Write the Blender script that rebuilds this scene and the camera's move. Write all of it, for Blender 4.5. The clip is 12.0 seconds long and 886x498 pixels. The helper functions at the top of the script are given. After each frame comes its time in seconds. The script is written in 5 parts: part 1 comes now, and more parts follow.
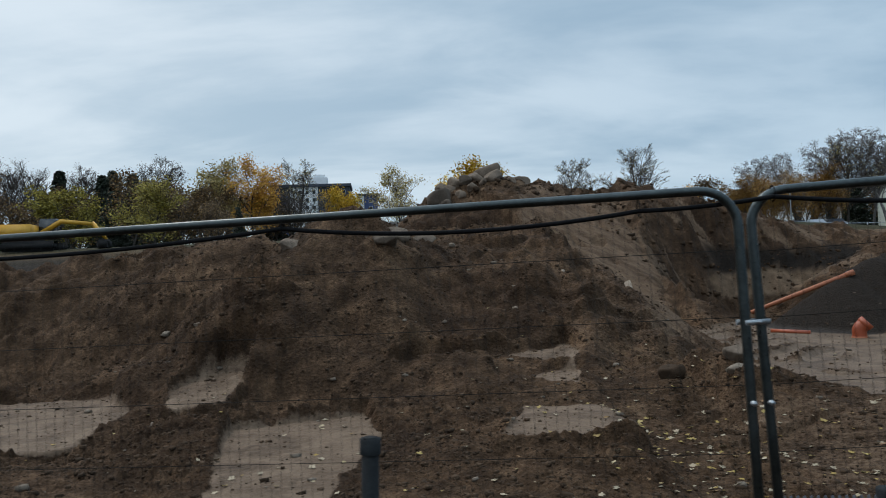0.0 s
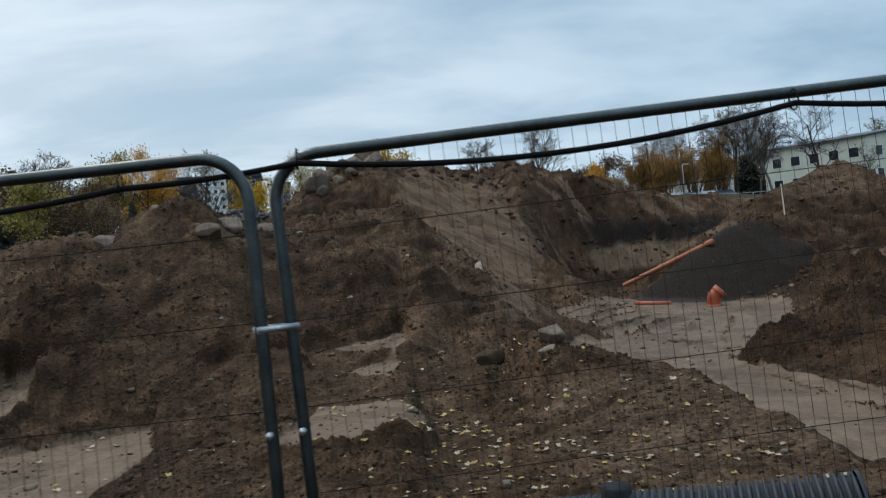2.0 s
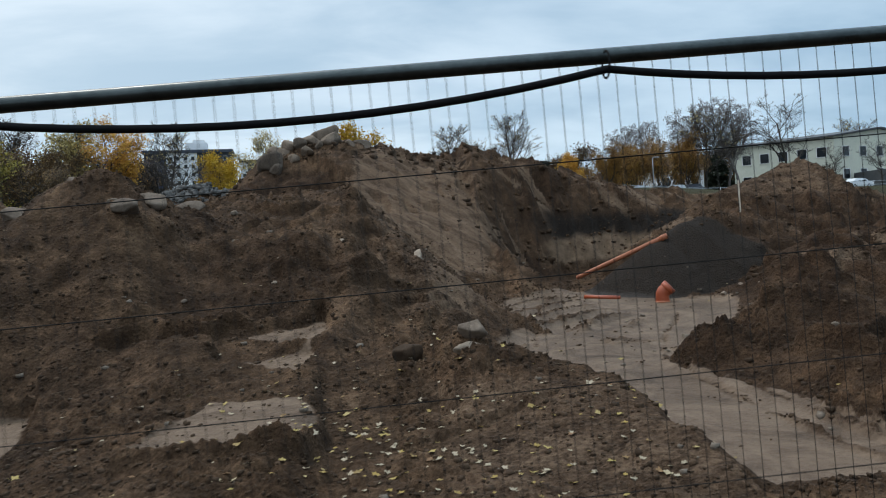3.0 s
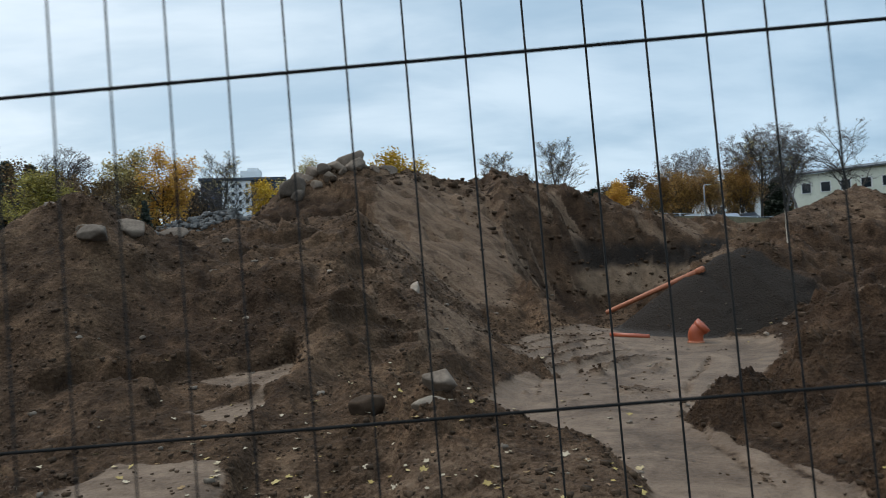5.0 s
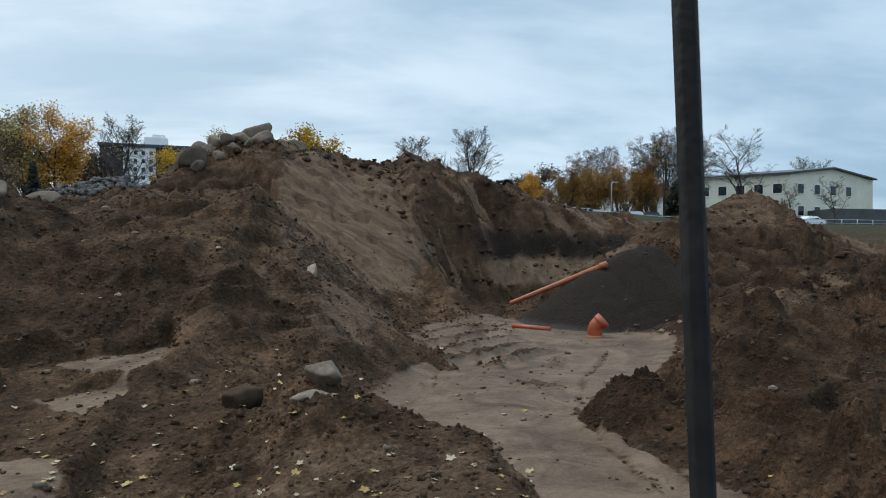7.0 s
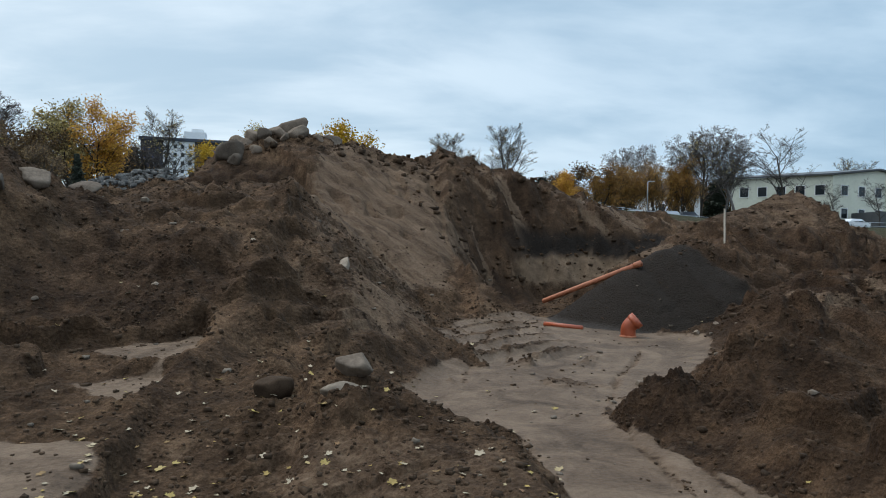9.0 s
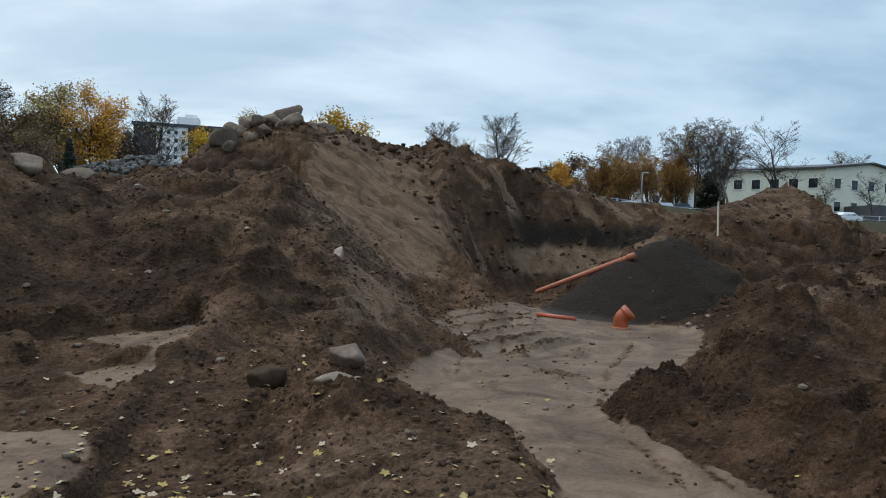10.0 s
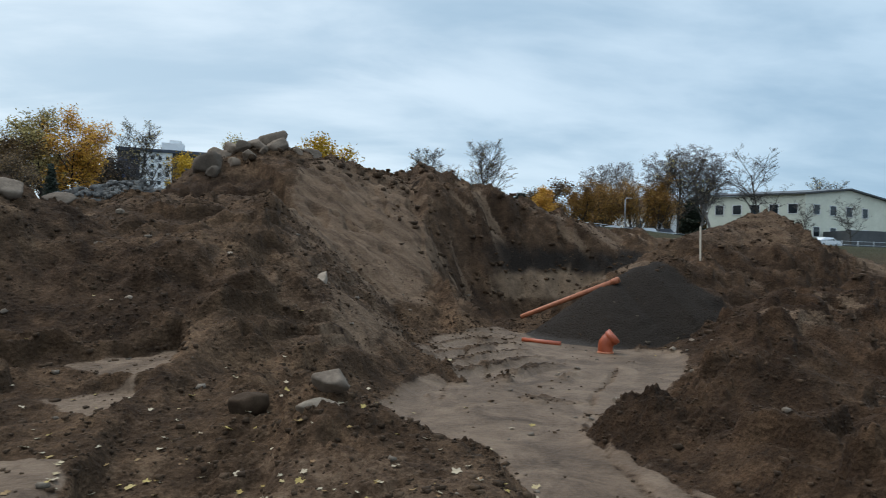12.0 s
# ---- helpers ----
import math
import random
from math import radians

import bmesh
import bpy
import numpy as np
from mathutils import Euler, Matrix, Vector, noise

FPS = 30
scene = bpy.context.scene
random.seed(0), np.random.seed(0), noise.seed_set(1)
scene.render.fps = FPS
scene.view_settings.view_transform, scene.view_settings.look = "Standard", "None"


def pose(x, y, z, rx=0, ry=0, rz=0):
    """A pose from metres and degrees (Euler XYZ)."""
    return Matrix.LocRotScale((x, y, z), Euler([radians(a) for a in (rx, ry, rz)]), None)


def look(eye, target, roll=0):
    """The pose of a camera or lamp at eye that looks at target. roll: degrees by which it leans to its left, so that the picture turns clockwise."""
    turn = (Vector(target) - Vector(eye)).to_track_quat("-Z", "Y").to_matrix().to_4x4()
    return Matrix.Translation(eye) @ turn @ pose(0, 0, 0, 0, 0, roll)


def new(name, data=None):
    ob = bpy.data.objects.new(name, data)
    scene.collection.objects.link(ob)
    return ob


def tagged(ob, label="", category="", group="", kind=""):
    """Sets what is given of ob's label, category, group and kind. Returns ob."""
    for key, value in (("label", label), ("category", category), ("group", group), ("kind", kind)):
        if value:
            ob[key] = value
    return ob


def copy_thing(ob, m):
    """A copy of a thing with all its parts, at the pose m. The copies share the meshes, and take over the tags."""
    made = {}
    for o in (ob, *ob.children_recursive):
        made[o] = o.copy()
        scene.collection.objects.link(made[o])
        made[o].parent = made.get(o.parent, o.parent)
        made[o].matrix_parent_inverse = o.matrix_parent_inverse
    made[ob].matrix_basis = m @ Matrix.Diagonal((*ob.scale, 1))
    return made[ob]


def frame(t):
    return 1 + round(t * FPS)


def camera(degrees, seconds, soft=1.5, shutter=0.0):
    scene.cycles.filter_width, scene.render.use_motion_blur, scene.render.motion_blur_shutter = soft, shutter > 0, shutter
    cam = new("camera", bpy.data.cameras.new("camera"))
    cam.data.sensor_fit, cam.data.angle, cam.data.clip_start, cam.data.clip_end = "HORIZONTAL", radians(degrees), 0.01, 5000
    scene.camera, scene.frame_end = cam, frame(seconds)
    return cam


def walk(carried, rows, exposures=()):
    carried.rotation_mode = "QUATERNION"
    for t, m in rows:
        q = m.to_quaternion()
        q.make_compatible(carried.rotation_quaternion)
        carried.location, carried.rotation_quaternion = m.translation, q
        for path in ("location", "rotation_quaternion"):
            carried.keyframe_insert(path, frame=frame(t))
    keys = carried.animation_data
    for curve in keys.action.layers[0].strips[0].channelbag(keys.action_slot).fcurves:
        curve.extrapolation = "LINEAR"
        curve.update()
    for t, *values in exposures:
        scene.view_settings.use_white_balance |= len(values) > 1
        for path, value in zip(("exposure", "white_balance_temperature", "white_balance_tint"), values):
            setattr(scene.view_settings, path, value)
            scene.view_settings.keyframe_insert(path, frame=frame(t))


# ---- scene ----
cam = camera(66.0, 12.0, soft=1.0, shutter=0.3)
PATH = [
    (0, (0.312, 0.530, 1.610), (0.283, 2.527, 1.708), -2.2),
    (0.5, (0.784, 0.649, 1.620), (0.796, 2.648, 1.691), -2.9),
    (1, (1.155, 0.736, 1.602), (1.295, 2.731, 1.596), -5.8),
    (1.5, (1.543, 0.940, 1.569), (1.921, 2.899, 1.710), -6),
    (2, (1.977, 1.220, 1.554), (2.174, 3.210, 1.593), -5.2),
    (2.5, (2.346, 1.483, 1.564), (2.542, 3.473, 1.527), -5.4),
    (3, (2.765, 1.725, 1.559), (3.034, 3.707, 1.547), -3.2),
    (3.2, (2.911, 1.853, 1.565), (3.181, 3.834, 1.597), -4.4),
    (5, (3.881, 2.852, 1.602), (4.006, 4.847, 1.678), -2.6),
    (5.5, (3.973, 3.074, 1.598), (3.993, 5.072, 1.692), -0.9),
    (6, (4.087, 3.197, 1.624), (4.204, 5.194, 1.620), -3.4),
    (6.5, (4.095, 3.280, 1.609), (4.298, 5.269, 1.660), -1.8),
    (7, (4.121, 3.350, 1.622), (4.498, 5.314, 1.646), 0.2),
    (7.5, (4.1326, 3.378, 1.637), (4.4916, 5.345, 1.657), 0.9),
    (7.7, (4.1295, 3.382, 1.633), (4.4695, 5.353, 1.666), 0.9),
    (9.5, (4.129, 3.382, 1.589), (4.410, 5.362, 1.585), 1.3),
    (10, (4.123, 3.385, 1.623), (4.425, 5.362, 1.605), 1.8),
    (10.5, (4.123, 3.385, 1.597), (4.413, 5.363, 1.598), 1.8),
    (11, (4.124, 3.387, 1.601), (4.395, 5.369, 1.597), 2.2),
    (11.5, (4.124, 3.395, 1.605), (4.363, 5.381, 1.643), 1.9),
    (12, (4.133, 3.392, 1.609), (4.476, 5.362, 1.667), 1.7),
]
walk(cam, [(t, look(eye, target, roll)) for t, eye, target, roll in PATH],
     [(0.0, -0.28), (1.0, -0.26), (1.5, -0.14), (2.0, -0.14), (2.5, 0.0), (3.2, -0.03), (5.0, -0.02), (5.5, -0.12), (6.0, -0.10), (7.0, 0.0), (12.0, 0.0)])

# ---- world and light ----
SUN_EL, SUN_AZ = radians(56), radians(318)
world = bpy.data.worlds.new("overcast_sky")
scene.world = world
world.use_nodes = True
wn, wl = world.node_tree.nodes, world.node_tree.links
wn.clear()


def wnode(kind, **props):
    n = wn.new(kind)
    for k, v in props.items():
        n.inputs[k].default_value = v
    return n


w_out = wn.new("ShaderNodeOutputWorld")
w_bg = wn.new("ShaderNodeBackground")
sky = wn.new("ShaderNodeTexSky")
sky.sky_type = "NISHITA"
sky.sun_disc = False
sky.sun_elevation, sky.sun_rotation = SUN_EL, SUN_AZ
sky.air_density, sky.dust_density, sky.ozone_density = 1.0, 2.0, 1.5
w_tc = wn.new("ShaderNodeTexCoord")
w_sep = wn.new("ShaderNodeSeparateXYZ")
wl.new(w_tc.outputs["Generated"], w_sep.inputs[0])
w_z = wn.new("ShaderNodeMath")
w_z.operation = "MAXIMUM"
w_z.inputs[1].default_value = 0.0
wl.new(w_sep.outputs["Z"], w_z.inputs[0])
w_z2 = wn.new("ShaderNodeMath")
w_z2.operation = "ADD"
w_z2.inputs[1].default_value = 0.22
wl.new(w_z.outputs[0], w_z2.inputs[0])
w_div = wn.new("ShaderNodeVectorMath")
w_div.operation = "DIVIDE"
w_cmb = wn.new("ShaderNodeCombineXYZ")
for i in range(3):
    wl.new(w_z2.outputs[0], w_cmb.inputs[i])
wl.new(w_tc.outputs["Generated"], w_div.inputs[0])
wl.new(w_cmb.outputs[0], w_div.inputs[1])
w_map = wn.new("ShaderNodeMapping")
w_map.inputs["Rotation"].default_value = (0, 0, radians(24))
w_map.inputs["Scale"].default_value = (0.75, 1.5, 0.4)
w_map.inputs["Location"].default_value = (0.9, 0.35, 0)
wl.new(w_div.outputs[0], w_map.inputs["Vector"])
w_n1 = wnode("ShaderNodeTexNoise", Scale=1.5, Detail=6.0, Roughness=0.52, Distortion=0.25)
wl.new(w_map.outputs[0], w_n1.inputs["Vector"])
w_ramp = wn.new("ShaderNodeValToRGB")
w_ramp.color_ramp.interpolation = "EASE"
w_ramp.color_ramp.elements[0].position, w_ramp.color_ramp.elements[0].color = 0.30, (0.40, 0.545, 0.675, 1)
w_ramp.color_ramp.elements[1].position, w_ramp.color_ramp.elements[1].color = 0.68, (0.69, 0.81, 0.91, 1)
wl.new(w_n1.outputs["Fac"], w_ramp.inputs[0])
# the clear air above the cloud sheet, thinly seen through it
w_skyg = wn.new("ShaderNodeMixRGB")
w_skyg.blend_type = "ADD"
w_skyg.inputs[0].default_value = 0.02
wl.new(w_ramp.outputs[0], w_skyg.inputs[1])
wl.new(sky.outputs[0], w_skyg.inputs[2])
# the cloud sheet is thinner and bluer towards the east
w_side = wn.new("ShaderNodeMapRange")
w_side.inputs["From Min"].default_value, w_side.inputs["From Max"].default_value = -0.35, 0.75
wl.new(w_sep.outputs["X"], w_side.inputs["Value"])
w_tint = wn.new("ShaderNodeValToRGB")
w_tint.color_ramp.elements[0].color, w_tint.color_ramp.elements[1].color = (1.12, 1.10, 1.07, 1), (0.76, 0.86, 0.93, 1)
wl.new(w_side.outputs[0], w_tint.inputs[0])
w_mul = wn.new("ShaderNodeMixRGB")
w_mul.blend_type = "MULTIPLY"
w_mul.inputs[0].default_value = 1.0
wl.new(w_skyg.outputs[0], w_mul.inputs[1])
wl.new(w_tint.outputs[0], w_mul.inputs[2])
# an overcast sky is brighter overhead than at the skyline
w_top = wn.new("ShaderNodeMapRange")
w_top.interpolation_type = "SMOOTHSTEP"
w_top.inputs["From Min"].default_value, w_top.inputs["From Max"].default_value = 0.38, 0.95
w_top.inputs["To Min"].default_value, w_top.inputs["To Max"].default_value = 1.0, 2.3
wl.new(w_sep.outputs["Z"], w_top.inputs["Value"])
w_zen = wn.new("ShaderNodeVectorMath")
w_zen.operation = "SCALE"
wl.new(w_mul.outputs[0], w_zen.inputs[0])
wl.new(w_top.outputs[0], w_zen.inputs["Scale"])
wl.new(w_zen.outputs[0], w_bg.inputs["Color"])
w_bg.inputs["Strength"].default_value = 0.95
wl.new(w_bg.outputs[0], w_out.inputs[0])

sun = new("sun", bpy.data.lights.new("sun", "SUN"))
sun.data.energy, sun.data.angle, sun.data.color = 1.3, radians(16), (1.0, 0.93, 0.84)
sun_dir = Vector((math.sin(SUN_AZ) * math.cos(SUN_EL), math.cos(SUN_AZ) * math.cos(SUN_EL), math.sin(SUN_EL)))
sun.matrix_world = look(sun_dir * 80, (0, 0, 0))


# ---- terrain shape ----
def lattice(ix, iy, seed):
    n = (ix * 374761393 + iy * 668265263 + seed * 982451653) & 0xFFFFFFFF
    n = ((n ^ (n >> 13)) * 1274126177) & 0xFFFFFFFF
    return ((n ^ (n >> 16)) & 0xFFFFFF) / 8388607.5 - 1.0


def vnoise(x, y, seed=0):
    fx, fy = np.floor(x), np.floor(y)
    ix, iy = fx.astype(np.int64), fy.astype(np.int64)
    u, v = x - fx, y - fy
    u, v = u * u * u * (u * (u * 6 - 15) + 10), v * v * v * (v * (v * 6 - 15) + 10)
    a, b = lattice(ix, iy, seed), lattice(ix + 1, iy, seed)
    c, d = lattice(ix, iy + 1, seed), lattice(ix + 1, iy + 1, seed)
    return (a * (1 - u) + b * u) * (1 - v) + (c * (1 - u) + d * u) * v


def fbm(x, y, size, octaves=4, seed=0, gain=0.5):
    out, amp, tot = 0, 1.0, 0.0
    for i in range(octaves):
        ca, sa = math.cos(0.7 * i), math.sin(0.7 * i)
        out = out + amp * vnoise((x * ca - y * sa) / size + 17.3 * i, (x * sa + y * ca) / size - 9.1 * i, seed + i)
        tot += amp
        amp *= gain
        size *= 0.5
    return out / tot


def cells(x, y, size, seed=0):
    """Distance to the nearest of scattered points, in cell widths, and a chance value of that point."""
    x, y = x / size, y / size
    ix, iy = np.floor(x).astype(np.int64), np.floor(y).astype(np.int64)
    best, val = np.full(x.shape, 9.0), np.zeros(x.shape)
    for dx in (-1, 0, 1):
        for dy in (-1, 0, 1):
            cx, cy = ix + dx, iy + dy
            px, py = cx + 0.5 + 0.5 * lattice(cx, cy, seed), cy + 0.5 + 0.5 * lattice(cx, cy, seed + 1)
            d = np.hypot(px - x, py - y)
            m = d < best
            best, val = np.where(m, d, best), np.where(m, lattice(cx, cy, seed + 2), val)
    return best, val


def step(a, b, x):
    t = np.clip((x - a) / (b - a), 0, 1)
    return t * t * (3 - 2 * t)


def near_line(x, y, pts):
    """The distance to a line of points, and the height of the line at the nearest place."""
    best, high = np.full_like(x, 1e9), np.zeros_like(x)
    for (ax, ay, az), (bx, by, bz) in zip(pts, pts[1:]):
        dx, dy = bx - ax, by - ay
        t = np.clip(((x - ax) * dx + (y - ay) * dy) / (dx * dx + dy * dy), 0, 1)
        d = np.hypot(x - ax - t * dx, y - ay - t * dy)
        m = d < best
        best, high = np.where(m, d, best), np.where(m, az + t * (bz - az), high)
    return best, high


def ridge(x, y, pts, slope, rounding=0.4):
    d, h = near_line(x, y, pts)
    return h - slope * (np.sqrt(d * d + rounding * rounding) - rounding)


def blob(x, y, cx, cy, rx, ry, turn=0.0):
    c, s = math.cos(radians(turn)), math.sin(radians(turn))
    u, v = (x - cx) * c + (y - cy) * s, (y - cy) * c - (x - cx) * s
    return np.sqrt((u / rx) ** 2 + (v / ry) ** 2)


def smax(a, b, k):
    h = np.clip(0.5 + 0.5 * (a - b) / k, 0, 1)
    return b + (a - b) * h + k * h * (1 - h)


MAIN = [(-4.5, 28, 2.4), (-0.9, 28.7, 4.0), (-0.1, 29.8, 5.15), (0.4, 30.5, 5.85), (2.2, 31.3, 6.15), (4.6, 31, 5.75), (6.9, 31, 5.25), (7.35, 31, 5.05), (7.75, 31, 5.5),
        (9, 31, 5.1), (12.2, 31, 4.4), (14.2, 31, 3.8), (16, 31, 3.4), (22, 32, 3.2)]
CAP = [(-1.5, 28.6, 3.7), (-0.2, 28.3, 4.15), (1.3, 28.2, 4.35), (2.4, 28.6, 4.5)]
MID = [(2.4, 20.5, 2.75), (2.9, 17.8, 2.4), (3.5, 16.6, 1.85), (4.0, 15.5, 1.3), (3.75, 14.0, 0.62), (3.45, 12.9, 0.30)]
LEFT = [(-26, 20, 2.4), (-11.4, 18, 2.45), (-8.5, 18, 2.4), (-4.6, 16.6, 2.6), (-2.7, 15.8, 3.0), (-1.4, 15.6, 3.05), (-0.9, 15.7, 2.8), (-0.35, 15.9, 2.4)]
# the soil bank left of the sand: its crest drops steeply to the floor and gently towards the path
TERRACE = [(3.35, 12.4, 0.25), (3.5, 11.2, 0.22), (4.3, 10.4, 0.18), (5.05, 9.7, 0.10), (5.55, 9.0, 0.03), (5.5, 7.6, -0.08), (5.5, 6.4, -0.2)]
NEAR_RIGHT = [(8.2, 10.7, 0.25), (8.75, 10.6, 0.56), (9.35, 10.6, 0.80), (9.75, 10.7, 0.74), (10.3, 10.9, 0.25)]
APRON = [(8.5, 10.3, 0.05), (8.45, 8.4, 0.05), (8.6, 6.0, 0.05)]
BANK = [(13.7, 17.0, 0.70), (15.4, 18.0, 1.20), (20, 19.5, 1.45), (34, 21, 1.4)]
GRAVEL = [(11.75, 20.6, 1.32), (12.6, 20.9, 1.8), (13.4, 21.1, 1.9), (14.8, 21.6, 1.95)]
RIGHT = [(14.6, 23.8, 2.2), (15.5, 24.2, 2.7), (17.6, 25.0, 3.35), (20.1, 25.8, 4.0), (21.6, 25.4, 2.8), (25.0, 23.5, 1.6), (40, 22, 1.4)]

# outline of the sandy floor, and the wheel tracks across it
FLOOR = [(4.6, 12.4), (5.2, 11.7), (6.0, 11.0), (5.98, 9.9), (5.88, 8.7), (5.8, 6.4), (7.5, 6.4), (7.5, 8.5), (7.62, 9.8),
         (7.85, 11.3), (8.3, 12.2), (9.9, 14.0), (12.2, 17.4), (10.9, 18.6), (10.2, 21.5), (8.6, 21.8), (6.9, 19.8), (5.55, 17.2), (4.75, 14.8)]
TRACKS = [[(9.2, 20.5, 0), (7.6, 17.6, 0), (6.9, 14.8, 0)], [(9.9, 16.2, 0), (8.4, 13.8, 0), (7.4, 11.4, 0), (6.95, 9.0, 0), (6.9, 6.8, 0)],
          [(8.0, 12.4, 0), (7.35, 9.8, 0), (7.3, 6.8, 0)], [(8.0, 19.5, 0), (6.6, 16.6, 0), (5.9, 13.4, 0)]]
# pads of smooth pressed sand left of the lane: outline and height
PADS = [([(0.7, 7.8), (1.1, 9.45), (2.1, 9.55), (2.36, 9.1), (2.46, 8.4), (2.3, 7.7)], -0.03),
        ([(1.1, 11.1), (2.15, 11.5), (2.3, 10.9), (2.05, 10.05)], 0.12),
        ([(0.95, 12.0), (1.6, 12.6), (2.3, 13.0), (2.4, 11.9), (2.1, 11.3)], 0.33),
        ([(-2.9, 9.7), (-1.0, 10.3), (-0.6, 9.3), (-0.8, 6.5), (-2.0, 6.5)], -0.27),
        ([(-8.2, 12.4), (-5.7, 12.6), (-4.7, 11.0), (-4.4, 9.0), (-6.0, 8.4)], -0.25),
        ([(-4.4, 11.4), (-3.9, 12.6), (-3.2, 12.4), (-3.0, 10.6), (-4.0, 10.3)], 0.02)]


def inside(x, y, pts):
    """Distance to the outline of a polygon, positive inside it."""
    ring = pts + pts[:1]
    d = near_line(x, y, [(a, b, 0) for a, b in ring])[0]
    odd = np.zeros(x.shape, bool)
    for (ax, ay), (bx, by) in zip(ring, ring[1:]):
        if ay != by:
            odd ^= ((ay > y) != (by > y)) & (x < ax + (y - ay) / (by - ay) * (bx - ax))
    return np.where(odd, d, -d)


def billow(x, y, size, octaves=3, seed=0, gain=0.5):
    """Rounded lumps with creases between them, about 0 on average."""
    out, amp, tot = 0, 1.0, 0.0
    for i in range(octaves):
        ca, sa = math.cos(0.9 * i + 0.4), math.sin(0.9 * i + 0.4)
        out = out + amp * np.abs(vnoise((x * ca - y * sa) / size + 11.7 * i, (x * sa + y * ca) / size - 5.3 * i, seed + i))
        tot += amp
        amp *= gain
        size *= 0.5
    return out / tot - 0.3


def sided(x, y, pts, left, right, rounding):
    """A crest that falls with one slope to the left of its course and another to the right."""
    best, high, side = np.full_like(x, 1e9), np.zeros_like(x), np.zeros_like(x)
    for (ax, ay, az), (bx, by, bz) in zip(pts, pts[1:]):
        dx, dy = bx - ax, by - ay
        t = np.clip(((x - ax) * dx + (y - ay) * dy) / (dx * dx + dy * dy), 0, 1)
        d = np.hypot(x - ax - t * dx, y - ay - t * dy)
        m = d < best
        best, high = np.where(m, d, best), np.where(m, az + t * (bz - az), high)
        side = np.where(m, (x - ax) * dy - (y - ay) * dx, side)
    slope = np.where(side > 0, right, left)
    return high - slope * (np.sqrt(best * best + rounding * rounding) - rounding)


def ground(x, y, fine=True):
    """Height of the ground and its masks: sand, gravel, open face, topsoil, pale sand, darker soil with painted shade.
    """
    x, y = np.asarray(x, float), np.asarray(y, float)
    wx, wy = x + 0.30 * fbm(x, y, 2.2, 3, 5), y + 0.30 * fbm(x, y, 2.2, 3, 9)
    ex, ey = x + 0.10 * fbm(x, y, 0.5, 3, 15), y + 0.10 * fbm(x, y, 0.5, 3, 19)
    base = -0.38 + 0.036 * np.clip(y - 12, 0, 8) + 0.012 * np.clip(y - 20, 0, 6)
    base = base + 0.38 * step(5.6, 4.2, y + 0.1 * x - 0.2)
    start = 20 + 13 * step(-11, -4, x)
    far = step(0, 1, (y - start) / (63 - start)) * (5.5 - 0.9 * step(28, 42, x) * step(86, 70, y)) + step(62, 300, y) * 8
    h = base
    big = 0.20 * fbm(x, y, 3.0, 3, 21)
    # the dug hollow and the plateau above it, left of the lane
    rise = np.interp(wy, [7.0, 9.0, 11.2, 12.0, 13.06, 13.8, 14.25, 14.6, 18.0, 20.5, 24.0], [-0.28, -0.06, 0.17, 0.36, 0.81, 1.12, 1.45, 1.68, 2.55, 2.95, 3.2])
    plateau = rise - 0.9 * np.clip(wx - 2.6 - 0.05 * (wy - 12), 0, None) - 0.10 * np.clip(0.2 - wx, 0, None) - 0.55 * np.clip(-1.2 - wx, 0, None)
    low_left = -0.28 + 0.06 * np.clip(y - 9, 0, 4)
    h = np.where(x < 6, smax(h, np.maximum(plateau, low_left * step(3.2, 2.4, wx) + -2 * step(2.4, 3.2, wx)), 0.10), h)
    for pts, slope, rnd, k in ((MAIN, 0.60, 0.8, 0.3), (MID, 0.85, 0.5, 0.45), (LEFT, 0.84, 0.5, 0.25), (BANK, 0.50, 0.4, 0.25), (RIGHT, 0.62, 0.4, 0.2)):
        h = smax(h, ridge(wx, wy, pts, slope, rnd) + big * 0.7, k)
    h = smax(h, ridge(wx, wy, CAP, 1.5, 0.15), 0.05)
    h = smax(h, ridge(x, y, [(-5.6, 32.8, 4.25), (-3.9, 32.8, 4.6), (-2.2, 32.4, 4.3)], 0.9, 0.3), 0.2)
    h = smax(h, sided(ex, ey, TERRACE, 1.25, 0.22, 0.10), 0.04)
    h = smax(h, ridge(ex, ey, NEAR_RIGHT, 0.66, 0.20), 0.08)
    h = smax(h, np.maximum(ridge(ex, ey, APRON, 0.45, 0.2), ridge(ex, ey, [(9.5, 9.8, 0.2), (10.4, 6.0, 0.2)], 0.25, 0.2)), 0.06)
    # the wheel lane between the pads and the bank
    mid_lane = 3.0 + 0.02 * (y - 8)
    lane = step(1.0, 0.72, np.abs(ex - mid_lane) / 0.85) * step(13.2, 11.8, y)
    h = h * (1 - lane) + lane * np.minimum(h, -0.32 + 0.26 * np.clip(y - 9.2, 0, None))
    # the pit behind the dark cone, with a steep far wall
    e = blob(wx, wy, 13.0, 23.4, 4.7, 3.9, 8)
    wall = step(1.5, 1.2, e) * step(23, 25, y)
    h = np.minimum(h, -0.1 + 5.5 * np.clip(e - 0.90, 0, None) + 0.3 * step(0.9, 1.1, e) * fbm(x, y, 0.7, 4, 125, 0.6))
    cone = ridge(x, y, GRAVEL, 0.80, 0.45)
    other = smax(h, ridge(wx, wy, RIGHT, 0.62, 0.4) + big * 0.5, 0.2)
